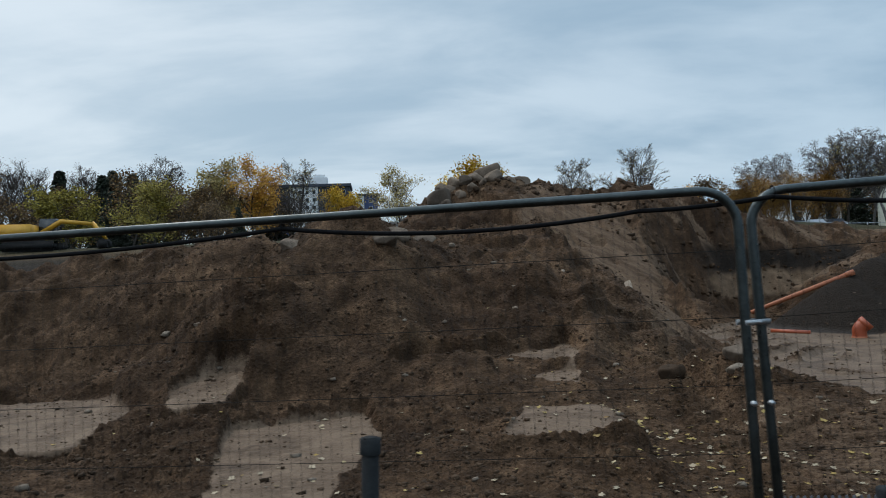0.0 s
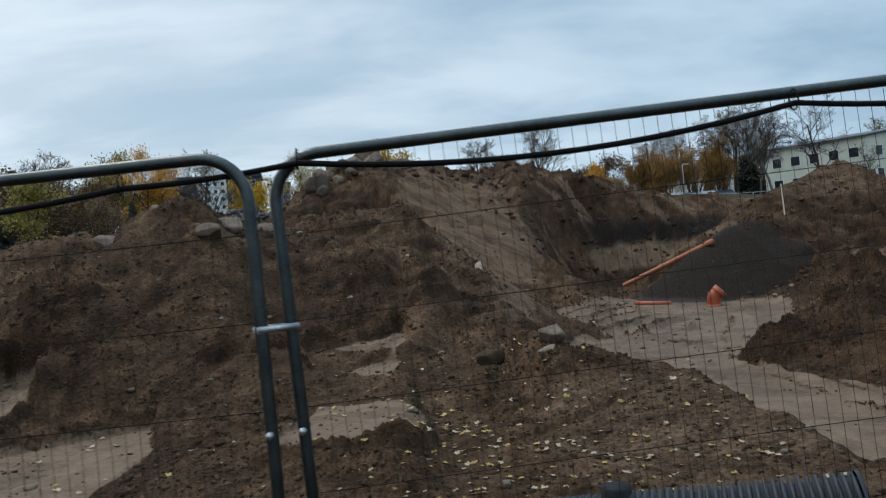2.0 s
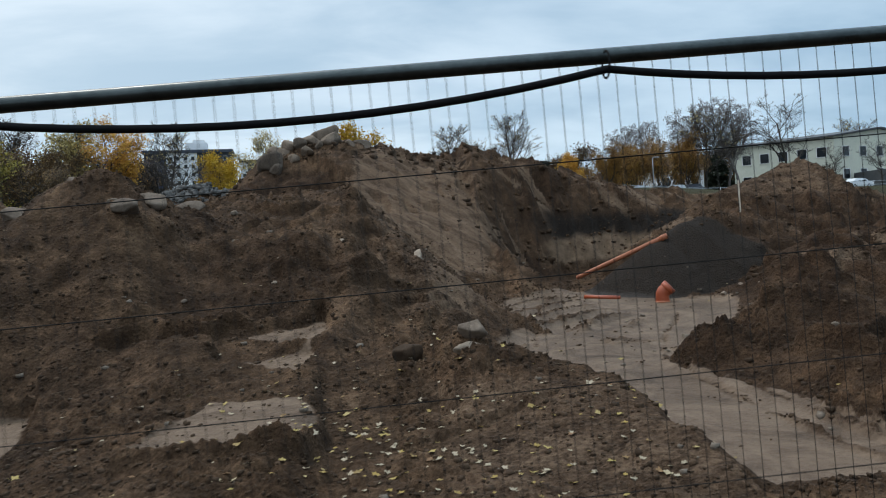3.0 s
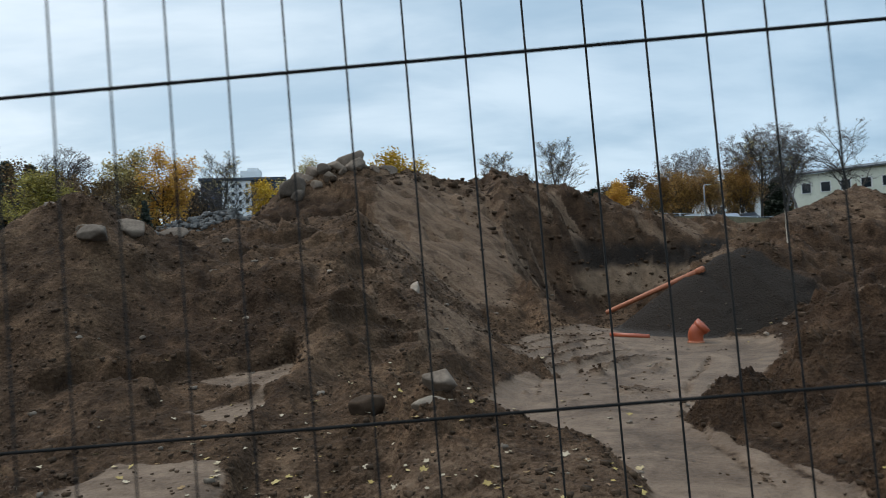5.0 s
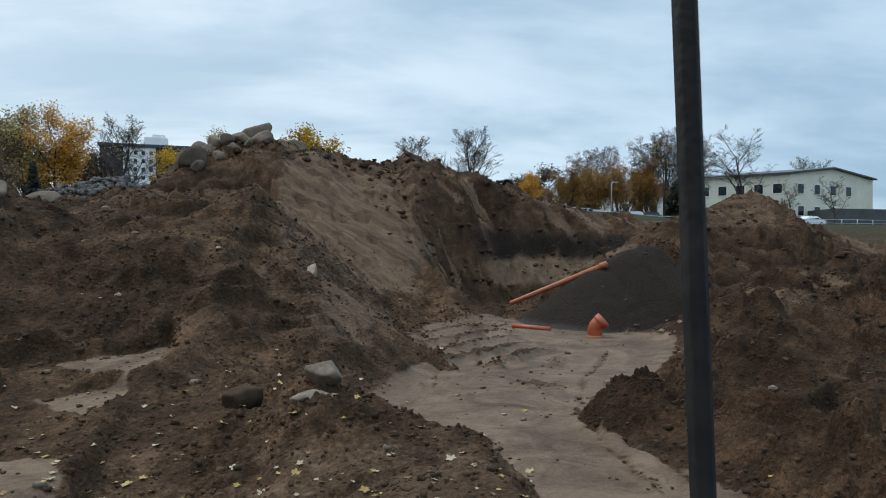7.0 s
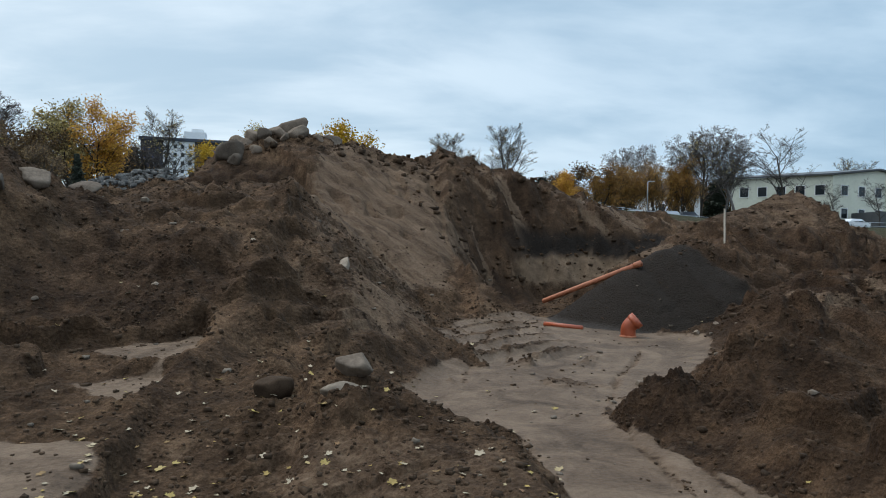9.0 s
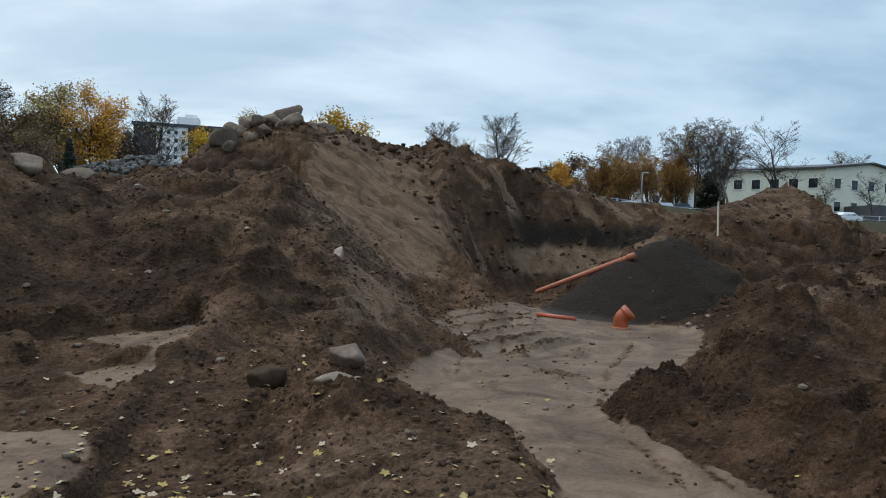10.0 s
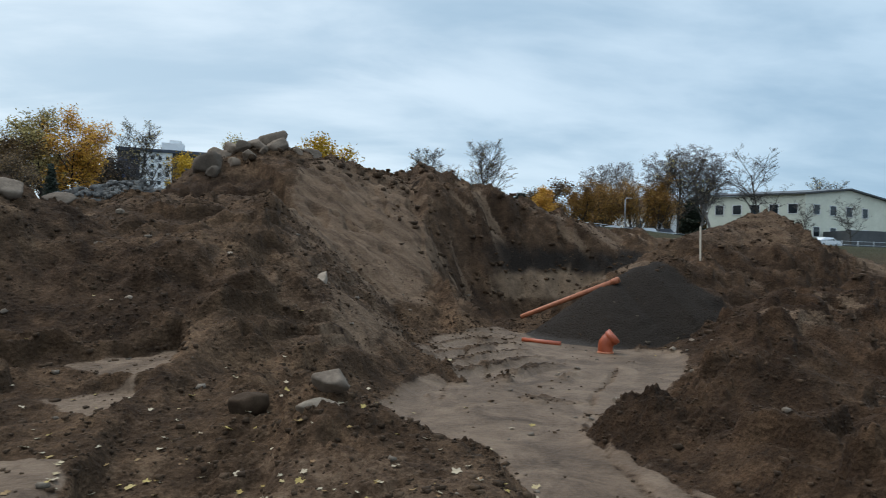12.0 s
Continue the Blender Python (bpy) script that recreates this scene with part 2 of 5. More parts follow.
    gravel = step(-0.25, 0.05, cone - other + 0.10 * fbm(x, y, 0.8, 3, 121)) * step(15.0, 13.4, x + 0.7 * (y - 20) + 0.5 * fbm(x, y, 0.9, 3, 123))
    h = smax(other, cone, 0.08)
    # the bed of the leaning pipe
    d, bed = near_line(x, y, [(9.98, 23.0, 0.26), (11.84, 20.4, 1.46)])
    h = np.where(d < 0.8, np.minimum(h, bed - 0.07 + 1.0 * np.clip(d - 0.16, 0, None)), h)
    # how much of the surface is the flat wet sand of the floor
    raised = h - base
    sand = step(0.15, 0.06, raised + 0.05 * fbm(x, y, 0.4, 3, 77)) * step(-0.10, 0.08, inside(ex, ey, FLOOR) + 0.10 * fbm(x, y, 0.4, 4, 171, 0.6))
    for ring, z in PADS:
        d = inside(x + 0.12 * fbm(x, y, 0.6, 3, 7), y + 0.12 * fbm(x, y, 0.6, 3, 8), ring)
        m = step(-0.07, 0.04, d)
        h = h * (1 - m) + m * (z + 0.22 * (h - z))
        sand = np.maximum(sand, (0.86 if z < 0 else 0.7) * step(0.02, 0.12, d + 0.06 * fbm(x, y, 0.35, 3, 6)))
    # crumbled soil that the wheels have thrown onto the sand
    heapy = fbm(x * 0.8 + y * 0.4, y * 0.9, 1.1, 4, 73, 0.6)
    thrown = step(0.36, 0.46, heapy) * step(12.5, 14, y) * step(9.6, 8.8, x)
    sand = sand * (1 - 0.85 * thrown)
    worn_in = 0
    for line in TRACKS:
        d = near_line(wx * 0.5 + x * 0.5, wy * 0.5 + y * 0.5, line)[0]
        worn_in = np.maximum(worn_in, step(0.12, 0.03, d + 0.16 * np.abs(fbm(x, y, 0.6, 4, 181, 0.65))))
    sand = sand * (1 - 0.55 * worn_in)
    rut = np.sin(np.hypot(x - 12.5, y - 11.0) * 8.0 + 1.6 * fbm(x, y, 1.5, 3, 81))
    swing = step(14.0, 15.5, y) * step(9.4, 8.2, x)
    sand = sand * (1 - 0.6 * swing * step(0.55, 0.85, rut + 0.4 * fbm(x, y, 0.5, 3, 87)))
    soil = 1 - sand
    # the smooth open slide of the large heap, and the tongue of sand under the middle one
    lean = wx - 0.16 * (wy - 24)
    face = step(0.15, 0.6, raised) * step(0.8, 3.4, lean + 1.1 * fbm(x, y, 1.4, 4, 33, 0.6)) * step(8.6, 6.0, lean + 1.3 * fbm(x, y, 1.3, 4, 35, 0.6)) * step(20.5, 22.5, y) * step(31.2, 29.5, y)
    tongue = step(-0.35, 0.35, 0.25 * fbm(x, y, 0.7, 4, 37, 0.6) + inside(ex, ey, [(4.15, 13.6), (4.25, 15.4), (5.0, 17.6), (6.6, 20.0), (7.4, 19.6), (5.7, 16.8), (5.0, 14.0)])) * step(0.08, 0.3, raised)
    face = np.maximum(face, 0.75 * tongue)
    nose = step(2.9, 3.6, wx) * step(0.2, 0.6, raised) * step(12.6, 13.6, y) * step(24, 21.5, y) * step(9.5, 8.0, x)
    face = np.maximum(face, 0.42 * nose)
    # pale slabs and slides among the dark soil of the far slope and the right-hand bank
    slide = fbm(x * 1.2 + y * 0.8, (y * 0.7 - x) * 0.4, 1.1, 4, 233, 0.6)
    bank = step(11.5, 13.5, x) * step(13, 15, y) * step(24, 22, y) * (1 - gravel)
    face = np.maximum(face, 0.8 * step(0.08, 0.30, slide) * step(0.3, 0.8, raised) * np.maximum(step(22, 24, y) * step(6, 8, x), 0.7 * bank))
    face = np.maximum(face, 0.42 * step(14.6, 16.2, x + 0.6 * fbm(x, y, 1.2, 3, 39)) * step(22.4, 23.6, y) * step(30, 27, y) * step(0.3, 0.8, raised))
    trodden = step(3.3, 3.8, x) * step(5.9, 5.4, x) * step(9.9, 9.2, y + 0.3 * (x - 4)) + 0.7 * step(1.0, 0.72, np.abs(x - 3.0) / 0.85) * step(12, 10.5, y)
    face = np.maximum(face, 0.46 * np.clip(trodden, 0, 1) * step(4.6, 5.4, y))
    amp = 0.35 + 0.65 * step(4.0, 6.0, y)
    rough = soil * amp * (1 - 0.85 * gravel) * (1 - 0.80 * np.maximum(face, 0.6 * nose)) * (1 - 0.5 * np.clip(trodden, 0, 1)) * (1 - 0.6 * wall)
    cloddy = step(-0.25, 0.30, fbm(x, y, 1.9, 3, 43))
    # slumped ledges that follow the contour
    q = h / 0.42 + 1.5 * fbm(x, y, 1.5, 4, 301, 0.55)
    f = q - np.floor(q)
    h = h + rough * 0.8 * (step(0.0, 0.2, f) - f) * 0.42 * step(-0.15, 0.3, fbm(x, y, 1.7, 3, 311)) * step(0.1, 0.5, raised)
    hollow = step(3.2, 2.4, x) * step(-1.2, -0.2, x) * step(8.5, 9.2, y) * step(14.2, 13.4, y)
    h = h + rough * (0.42 * (1 - 0.75 * hollow) * billow(wx, wy, 1.3, 3, 41, 0.55) * step(0.05, 0.5, raised) + 0.11 * fbm(x, y, 1.5, 3, 45))
    h = h + rough * step(0.0, -1.5, x) * step(7, 9.5, y) * step(30, 22, y) * 0.75 * billow(wx * 0.8, wy, 2.6, 2, 49)
    behind = step(21.5, 24, y) * step(6, 7.5, x) * step(15.5, 14, x) * (1 - face)
    h = h + rough * behind * (0.42 * billow(x * 1.25 + y * 0.8, (y * 0.7 - x) * 0.42, 1.5, 4, 55, 0.6) + 0.22 * billow(ex, ey, 0.9, 3, 57, 0.6))
    for size, tall, share, sd in ((1.0, 0.18, 0.2, 241), (0.5, 0.11, 0.0, 245)):
        d, v = cells(ex + 0.5 * ey, ey, size, sd)
        h = h + rough * np.maximum(behind, 0.8 * bank) * tall * np.clip(1.6 * (v - share), 0, 1) * step(0.66, 0.25, d)
    # diagonal slides on the bank to the right
    h = h + rough * bank * 0.40 * billow(x * 1.5 + y * 0.9, (y * 0.8 - x) * 0.3, 0.9, 3, 51)
    if fine:
        h = h + rough * (0.45 + 0.55 * cloddy) * 0.24 * billow(ex, ey, 0.38, 5, 61, 0.66)
        for size, tall, share, sd in ((0.42, 0.10, 0.45, 201), (0.19, 0.075, 0.25, 211), (0.10, 0.060, -0.05, 216), (0.055, 0.034, -0.4, 221)):
            d, v = cells(ex, ey, size, sd)
            dome = np.sqrt(np.clip(1 - (d / 0.52) ** 2, 0, 1))
            h = h + rough * (0.25 + 0.75 * cloddy) * tall * np.clip(1.6 * (v - share), 0, 1) * dome
        # slots and slides that run aslant over the open face
        run = fbm(x * 1.2 + y * 1.0, (y * 0.9 - x) * 0.22, 0.9, 4, 231, 0.6)
        cut = step(0.30, 0.40, fbm(x * 0.9 + y * 0.7, (y * 0.7 - x) * 0.5, 0.9, 3, 237))
        h = h + face * soil * (0.09 * run - 0.22 * cut * step(20, 22, y) + 0.16 * billow(x, y, 0.7, 4, 239, 0.6) * (1 - tongue))
        # lugs of the tyres in the lane, and the prints by the near heap
        h = h + soil * lane * (0.03 * np.sin(y * 24 + 5 * fbm(x, y, 0.8, 2, 83)) * step(0.30, 0.22, np.abs(x - mid_lane - 0.35)) + 0.05 * fbm(x, y, 0.5, 4, 85, 0.6))
        d, along = near_line(x, y, [(7.95, 11.2, 0.0), (8.25, 9.9, 1.34)])
        h = h - 0.06 * step(0.17, 0.12, d) * (0.6 + 0.4 * np.sin(along * 52))
        h = h + sand * (0.014 * fbm(x, y, 0.6, 5, 71, 0.65)) - 0.03 * worn_in * step(9, 10, y) + 0.07 * thrown * (billow(x, y, 0.3, 3, 75) + 0.3) * step(-0.1, 0.1, inside(x, y, FLOOR))
        # curved ruts pressed into the sand where the machines swing round
        h = h + (1 - gravel) * swing * step(0.35, 0.2, raised) * 0.07 * np.clip(rut, -0.3, 1)
        h = h - 0.02 * gravel * np.abs(fbm(x, y, 0.12, 2, 91))
    flat = step(40, 52, y) + step(60, 90, np.abs(x))
    h = h * np.clip(1 - flat, 0, 1) + (base + 0.4) * np.clip(flat, 0, 1)
    h = h + far
    path = step(5.0, 4.1, y)
    h = h * (1 - path) + path * (0.02 * fbm(x, y, 0.8, 3, 101))
    pit = step(1.65, 1.45, blob(wx, wy, 13.0, 23.4, 4.7, 3.9, 8)) * step(23.5, 25.5, y) * step(0.2, 0.4, raised) * step(9.6, 11.2, x + 0.6 * fbm(x, y, 1.5, 3, 115))
    top = pit * step(1.25, 1.45, h + 0.30 * fbm(x, y, 0.8, 4, 111)) * step(2.9, 2.3, h + 0.5 * fbm(x, y, 0.9, 4, 113))
    pale = pit * step(1.75, 1.5, h + 0.25 * fbm(x, y, 1.0, 3, 111)) * step(0.5, 0.8, h)
    # darker soil: the wheel-thrown heap, the layer under the boulders, the grey foot of the slide; in the hollow both
    # moisture and shade, painted into the colour
    damp_shade = 0.55 * step(7.0, 8.0, x) * step(20, 16, y) * (1 - sand) + 0.9 * step(1.35, 0.8, blob(wx, wy, 1.1, 13.7, 1.7, 0.95, 10)) + 0.8 * step(11.8, 13.2, x) * step(13.5, 15, y) * step(24, 22.5, y) + 0.5 * step(7, 8.5, x) * step(24, 25, y) * step(16, 14, x)
    damp_shade = damp_shade + 0.9 * step(1.2, 0.8, blob(wx, wy, 0.2, 28.0, 2.0, 1.0, 0)) + 0.8 * step(1.2, 0.8, blob(wx, wy, 9.2, 24.0, 1.0, 2.4, -20)) + 0.35 * step(0.0, 0.3, fbm(x, y, 2.6, 4, 191, 0.6)) + 0.5 * step(1.5, 0.0, x) * step(14, 11.5, y)
    return h, sand, gravel, face, top, pale, np.clip(damp_shade, 0, 1)


def ground_z(x, y):
    return float(ground(np.array([x]), np.array([y]))[0][0])


# ---- end of terrain shape ----


# ---- materials ----
class Mat:
    """A node material under construction, with its principled shader."""

    def __init__(self, name, rough=0.8, metal=0.0):
        self.m = bpy.data.materials.new(name)
        self.m.use_nodes = True
        self.n, self.l = self.m.node_tree.nodes, self.m.node_tree.links
        self.b = self.n["Principled BSDF"]
        self.b.inputs["Roughness"].default_value = rough
        self.b.inputs["Metallic"].default_value = metal
        self.b.inputs["Specular IOR Level"].default_value = 0.12 if rough > 0.78 else 0.5
        self.tc = self.n.new("ShaderNodeTexCoord").outputs["Object"]

    def noise(self, scale, detail=4.0, rough=0.55, vec=None, distort=0.0):
        t = self.n.new("ShaderNodeTexNoise")
        t.inputs["Scale"].default_value, t.inputs["Detail"].default_value = scale, detail
        t.inputs["Roughness"].default_value, t.inputs["Distortion"].default_value = rough, distort
        self.l.new(vec or self.tc, t.inputs["Vector"])
        return t.outputs["Fac"]

    def voronoi(self, scale, vec=None, out="Distance"):
        t = self.n.new("ShaderNodeTexVoronoi")
        t.inputs["Scale"].default_value = scale
        self.l.new(vec or self.tc, t.inputs["Vector"])
        return t.outputs[out]

    def ramp(self, fac, *stops):
        r = self.n.new("ShaderNodeValToRGB")
        e = r.color_ramp.elements
        while len(e) < len(stops):
            e.new(0.5)
        for el, (p, c) in zip(e, stops):
            el.position, el.color = p, (*c, 1)
        self.l.new(fac, r.inputs[0])
        return r.outputs[0]

    def mix(self, fac, a, b, blend="MIX"):
        x = self.n.new("ShaderNodeMixRGB")
        x.blend_type = blend
        for sock, v in zip(x.inputs, (fac, a, b)):
            if isinstance(v, (int, float)):
                sock.default_value = v
            elif isinstance(v, tuple):
                sock.default_value = (*v, 1)
            else:
                self.l.new(v, sock)
        return x.outputs[0]

    def math(self, op, a, b=0.0):
        x = self.n.new("ShaderNodeMath")
        x.operation = op
        for sock, v in zip(x.inputs, (a, b)):
            if isinstance(v, (int, float)):
                sock.default_value = v
            else:
                self.l.new(v, sock)
        return x.outputs[0]

    def attr(self, name):
        a = self.n.new("ShaderNodeAttribute")
        a.attribute_name = name
        return a.outputs["Fac"]

    def random(self):
        return self.n.new("ShaderNodeObjectInfo").outputs["Random"]

    def island(self):
        return self.n.new("ShaderNodeNewGeometry").outputs["Random Per Island"]

    def color(self, c):
        if isinstance(c, tuple):
            self.b.inputs["Base Color"].default_value = (*c, 1)
        else:
            self.l.new(c, self.b.inputs["Base Color"])
        return self

    def rough(self, r):
        self.l.new(r, self.b.inputs["Roughness"])
        return self

    def bump(self, height, strength=0.3, distance=0.02):
        b = self.n.new("ShaderNodeBump")
        b.inputs["Strength"].default_value, b.inputs["Distance"].default_value = strength, distance
        self.l.new(height, b.inputs["Height"])
        self.l.new(b.outputs[0], self.b.inputs["Normal"])
        return self


def varied(name, dark, light, scale, rough=0.85, metal=0.0, bump=0.2, dist=0.01, by=None):
    """Two-scale variation between two colours, with a fine relief."""
    m = Mat(name, rough, metal)
    a, b = m.noise(scale, 5, 0.6), m.noise(scale * 7, 3, 0.6)
    c = m.ramp(m.mix(0.4, a, b), (0.3, dark), (0.7, light))
    if by:
        r = m.island() if by == "island" else m.random()
        c = m.mix(1.0, c, m.ramp(r, (0, (0.62, 0.62, 0.62)), (1, (1.25, 1.22, 1.18))), "MULTIPLY")
    m.color(c).bump(b, bump, dist)
    return m.m


g = Mat("earth", 0.9)
big, mid, fine_n = g.noise(0.35, 4, 0.55), g.noise(2.3, 6, 0.65), g.noise(16, 5, 0.7)
grain = g.noise(90, 3, 0.6)
coarse = g.noise(45, 4, 0.7)
soil = g.ramp(g.mix(0.45, g.mix(0.5, fine_n, coarse), mid), (0.36, (0.0193, 0.0111, 0.0060)), (0.50, (0.0616, 0.0360, 0.0200)), (0.64, (0.1475, 0.0904, 0.0522)))
zone = g.ramp(big, (0.36, (0.74, 0.71, 0.68)), (0.50, (1.0, 1.0, 1.0)), (0.66, (1.40, 1.42, 1.46)))
soil = g.mix(1.0, soil, zone, "MULTIPLY")
crust = g.noise(1.0, 8, 0.66, distort=1.0)
soil = g.mix(1.0, soil, g.ramp(crust, (0.36, (0.70, 0.68, 0.66)), (0.49, (0.97, 0.97, 0.97)), (0.62, (1.35, 1.35, 1.36))), "MULTIPLY")


def worn(name):
    """A mask with a crumbled edge."""
    edge = g.math("ADD", g.attr(name), g.math("MULTIPLY", g.math("SUBTRACT", g.mix(0.5, fine_n, mid), 0.5), 1.3))
    return g.ramp(edge, (0.36, (0, 0, 0)), (0.62, (1, 1, 1)))


# about half as bright in the dark zones, the hollow's painted shade included
soil = g.mix(g.attr("damp_shade"), soil, g.mix(1.0, soil, (0.56, 0.53, 0.52), "MULTIPLY"))
sandc = g.ramp(g.mix(0.25, g.noise(1.1, 7, 0.68, distort=1.2), fine_n), (0.36, (0.0520, 0.0335, 0.0214)), (0.48, (0.1082, 0.0725, 0.0484)), (0.62, (0.1643, 0.1150, 0.0789)))
# on the open face the slides leave streaks that run aslant
turn_v, slim_v = g.n.new("ShaderNodeMapping"), g.n.new("ShaderNodeMapping")
turn_v.inputs["Rotation"].default_value = (0, 0, radians(42))
slim_v.inputs["Scale"].default_value = (0.30, 1.9, 0.7)
g.l.new(g.tc, turn_v.inputs["Vector"])
g.l.new(turn_v.outputs[0], slim_v.inputs["Vector"])
facec = g.ramp(g.mix(0.30, g.noise(1.3, 7, 0.66, vec=slim_v.outputs[0], distort=0.8), fine_n), (0.36, (0.0488, 0.0301, 0.0188)), (0.50, (0.1081, 0.0698, 0.0446)), (0.64, (0.1748, 0.1174, 0.0771)))
# dark slots: their shade is painted into the face colour, with no depth
slot_shade = g.ramp(g.noise(0.9, 5, 0.6, vec=slim_v.outputs[0], distort=1.6), (0.33, (0.30, 0.28, 0.27)), (0.38, (1, 1, 1)))
facec = g.mix(1.0, facec, slot_shade, "MULTIPLY")
gravelc = g.ramp(g.mix(0.6, fine_n, grain), (0.35, (0.011, 0.0082, 0.0062)), (0.7, (0.033, 0.0240, 0.0180)))
col = g.mix(worn("face"), soil, facec)
col = g.mix(g.attr("topsoil"), col, g.ramp(fine_n, (0.3, (0.0075, 0.0055, 0.0045)), (0.7, (0.024, 0.0175, 0.0130))))
col = g.mix(g.attr("pale"), col, g.ramp(mid, (0.3, (0.075, 0.049, 0.031)), (0.7, (0.205, 0.140, 0.092))))
sand_mask = worn("sand")
col = g.mix(sand_mask, col, sandc)
col = g.mix(worn("gravel"), col, gravelc)
grass = g.ramp(g.mix(0.5, mid, fine_n), (0.3, (0.018, 0.020, 0.008)), (0.7, (0.050, 0.044, 0.020)))
col = g.mix(g.attr("grass"), col, grass)
g.color(col)
g.rough(g.ramp(g.attr("sand"), (0, (0.92, 0.92, 0.92)), (1, (0.62, 0.62, 0.62))))
relief = g.mix(0.30, g.mix(0.5, fine_n, g.voronoi(19)), coarse)
g.bump(g.mix(g.math("MULTIPLY", sand_mask, 0.62), relief, (0.5, 0.5, 0.5)), 1.0, 0.085)
EARTH = g.m

steel = Mat("galvanised_steel", 0.42, 0.85)
steel.color(steel.ramp(steel.mix(0.4, steel.noise(9, 4), steel.noise(70, 3)), (0.3, (0.030, 0.037, 0.038)), (0.7, (0.078, 0.091, 0.093))))
steel.rough(steel.ramp(steel.noise(25, 4), (0.3, (0.27, 0.27, 0.27)), (0.7, (0.45, 0.45, 0.45))))
STEEL = steel.m
WIRE = varied("dull_wire", (0.0065, 0.0064, 0.0062), (0.019, 0.018, 0.0165), 30, 0.8, 0.0)
ZINC = varied("zinc_clamp", (0.26, 0.28, 0.30), (0.50, 0.52, 0.54), 20, 0.4, 0.8)
RUBBER = varied("black_cable_sheath", (0.003, 0.003, 0.0035), (0.008, 0.008, 0.009), 20, 0.8)

# ---- ground ----


def graded(lo, hi, fine_lo, fine_hi, fine, growth, far_lo, far_hi):
    """Grid lines: even between fine_lo and fine_hi, then ever wider apart."""
    mids = list(np.arange(fine_lo, fine_hi, fine))
    down, up, d = [], [], fine
    x = fine_lo
    while x > far_lo:
        d *= growth
        x -= d
        down.append(x)
    x, d = mids[-1], fine
    while x < far_hi:
        d *= growth
        x += d
        up.append(x)
    return np.array(down[::-1] + mids + up)


# the columns fan out with distance, so that the near soil is finest
gu = graded(0, 1, 0.0, 1.0, 1 / 700, 1.09, -180, 180)
gy = [4.3]
while gy[-1] < 40:
    gy.append(gy[-1] + (0.0023 + 0.0015 * float(step(11, 22, gy[-1]))) * (gy[-1] + 2.0))
gy = np.concatenate([graded(0, 4.3, 0.0, 4.25, 0.12, 1.25, -300, 4.2)[:-1], gy, graded(40, 41, gy[-1] + 0.12, gy[-1] + 1.0, 0.12, 1.06, gy[-1] + 0.12, 2500)])
gy = np.unique(np.round(gy, 4))
near_edge, far_edge = -0.70 * np.maximum(gy, 4.3) + 0.6, 4.3 + 0.98 * np.maximum(gy - 3, 1.3)
GX = near_edge[:, None] + (far_edge - near_edge)[:, None] * gu[None, :]
GY = np.repeat(gy[:, None], len(gu), 1)
GZ, m_sand, m_gravel, m_face, m_top, m_pale, m_damp_shade = ground(GX.ravel(), GY.ravel())
nx, ny = len(gu), len(gy)
idx = np.arange(nx * ny).reshape(ny, nx)
quads = np.stack([idx[:-1, :-1], idx[:-1, 1:], idx[1:, 1:], idx[1:, :-1]], -1).reshape(-1, 4)
me = bpy.data.meshes.new("ground")
me.vertices.add(nx * ny)
me.vertices.foreach_set("co", np.stack([GX.ravel(), GY.ravel(), GZ], -1).ravel())
me.loops.add(quads.size)
me.loops.foreach_set("vertex_index", quads.ravel())
me.polygons.add(len(quads))
me.polygons.foreach_set("loop_start", np.arange(0, quads.size, 4))
me.polygons.foreach_set("loop_total", np.full(len(quads), 4))
me.polygons.foreach_set("use_smooth", np.ones(len(quads), dtype=bool))
me.update(calc_edges=True)
m_gravel = np.maximum(m_gravel, step(-7, -9, GX.ravel()) * step(24, 27, GY.ravel()) * step(52, 44, GY.ravel()))
m_grass = np.clip(step(44, 58, GY.ravel()) + step(55, 80, np.abs(GX.ravel())), 0, 1)
for nm, arr in (("sand", m_sand), ("gravel", m_gravel), ("face", m_face), ("topsoil", m_top), ("pale", m_pale), ("damp_shade", m_damp_shade), ("grass", m_grass)):
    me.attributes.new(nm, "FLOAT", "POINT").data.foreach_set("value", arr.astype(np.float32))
me.materials.append(EARTH)
tagged(new("ground", me), "bare brown earth with sand floor and spoil heaps", "ground", kind="structure")


# ---- mesh helpers ----
def mesh_of(name, bm, material, smooth=True):
    me = bpy.data.meshes.new(name)
    bm.to_mesh(me)
    bm.free()
    if smooth:
        me.polygons.foreach_set("use_smooth", np.ones(len(me.polygons), dtype=bool))
    me.materials.append(material)
    return me


def part(name, bm, material, parent=None, label="", smooth=True):
    """One mesh object under a thing or under a part."""
    ob = new(name, bm if isinstance(bm, bpy.types.Mesh) else mesh_of(name, bm, material, smooth))
    if parent is not None:
        ob.parent = parent
    return tagged(ob, label)


def thing(name, label, category, group="", at=None):
    ob = new(name)
    ob.empty_display_size = 0.1
    if at is not None:
        ob.matrix_basis = at
    return tagged(ob, label, category, group)


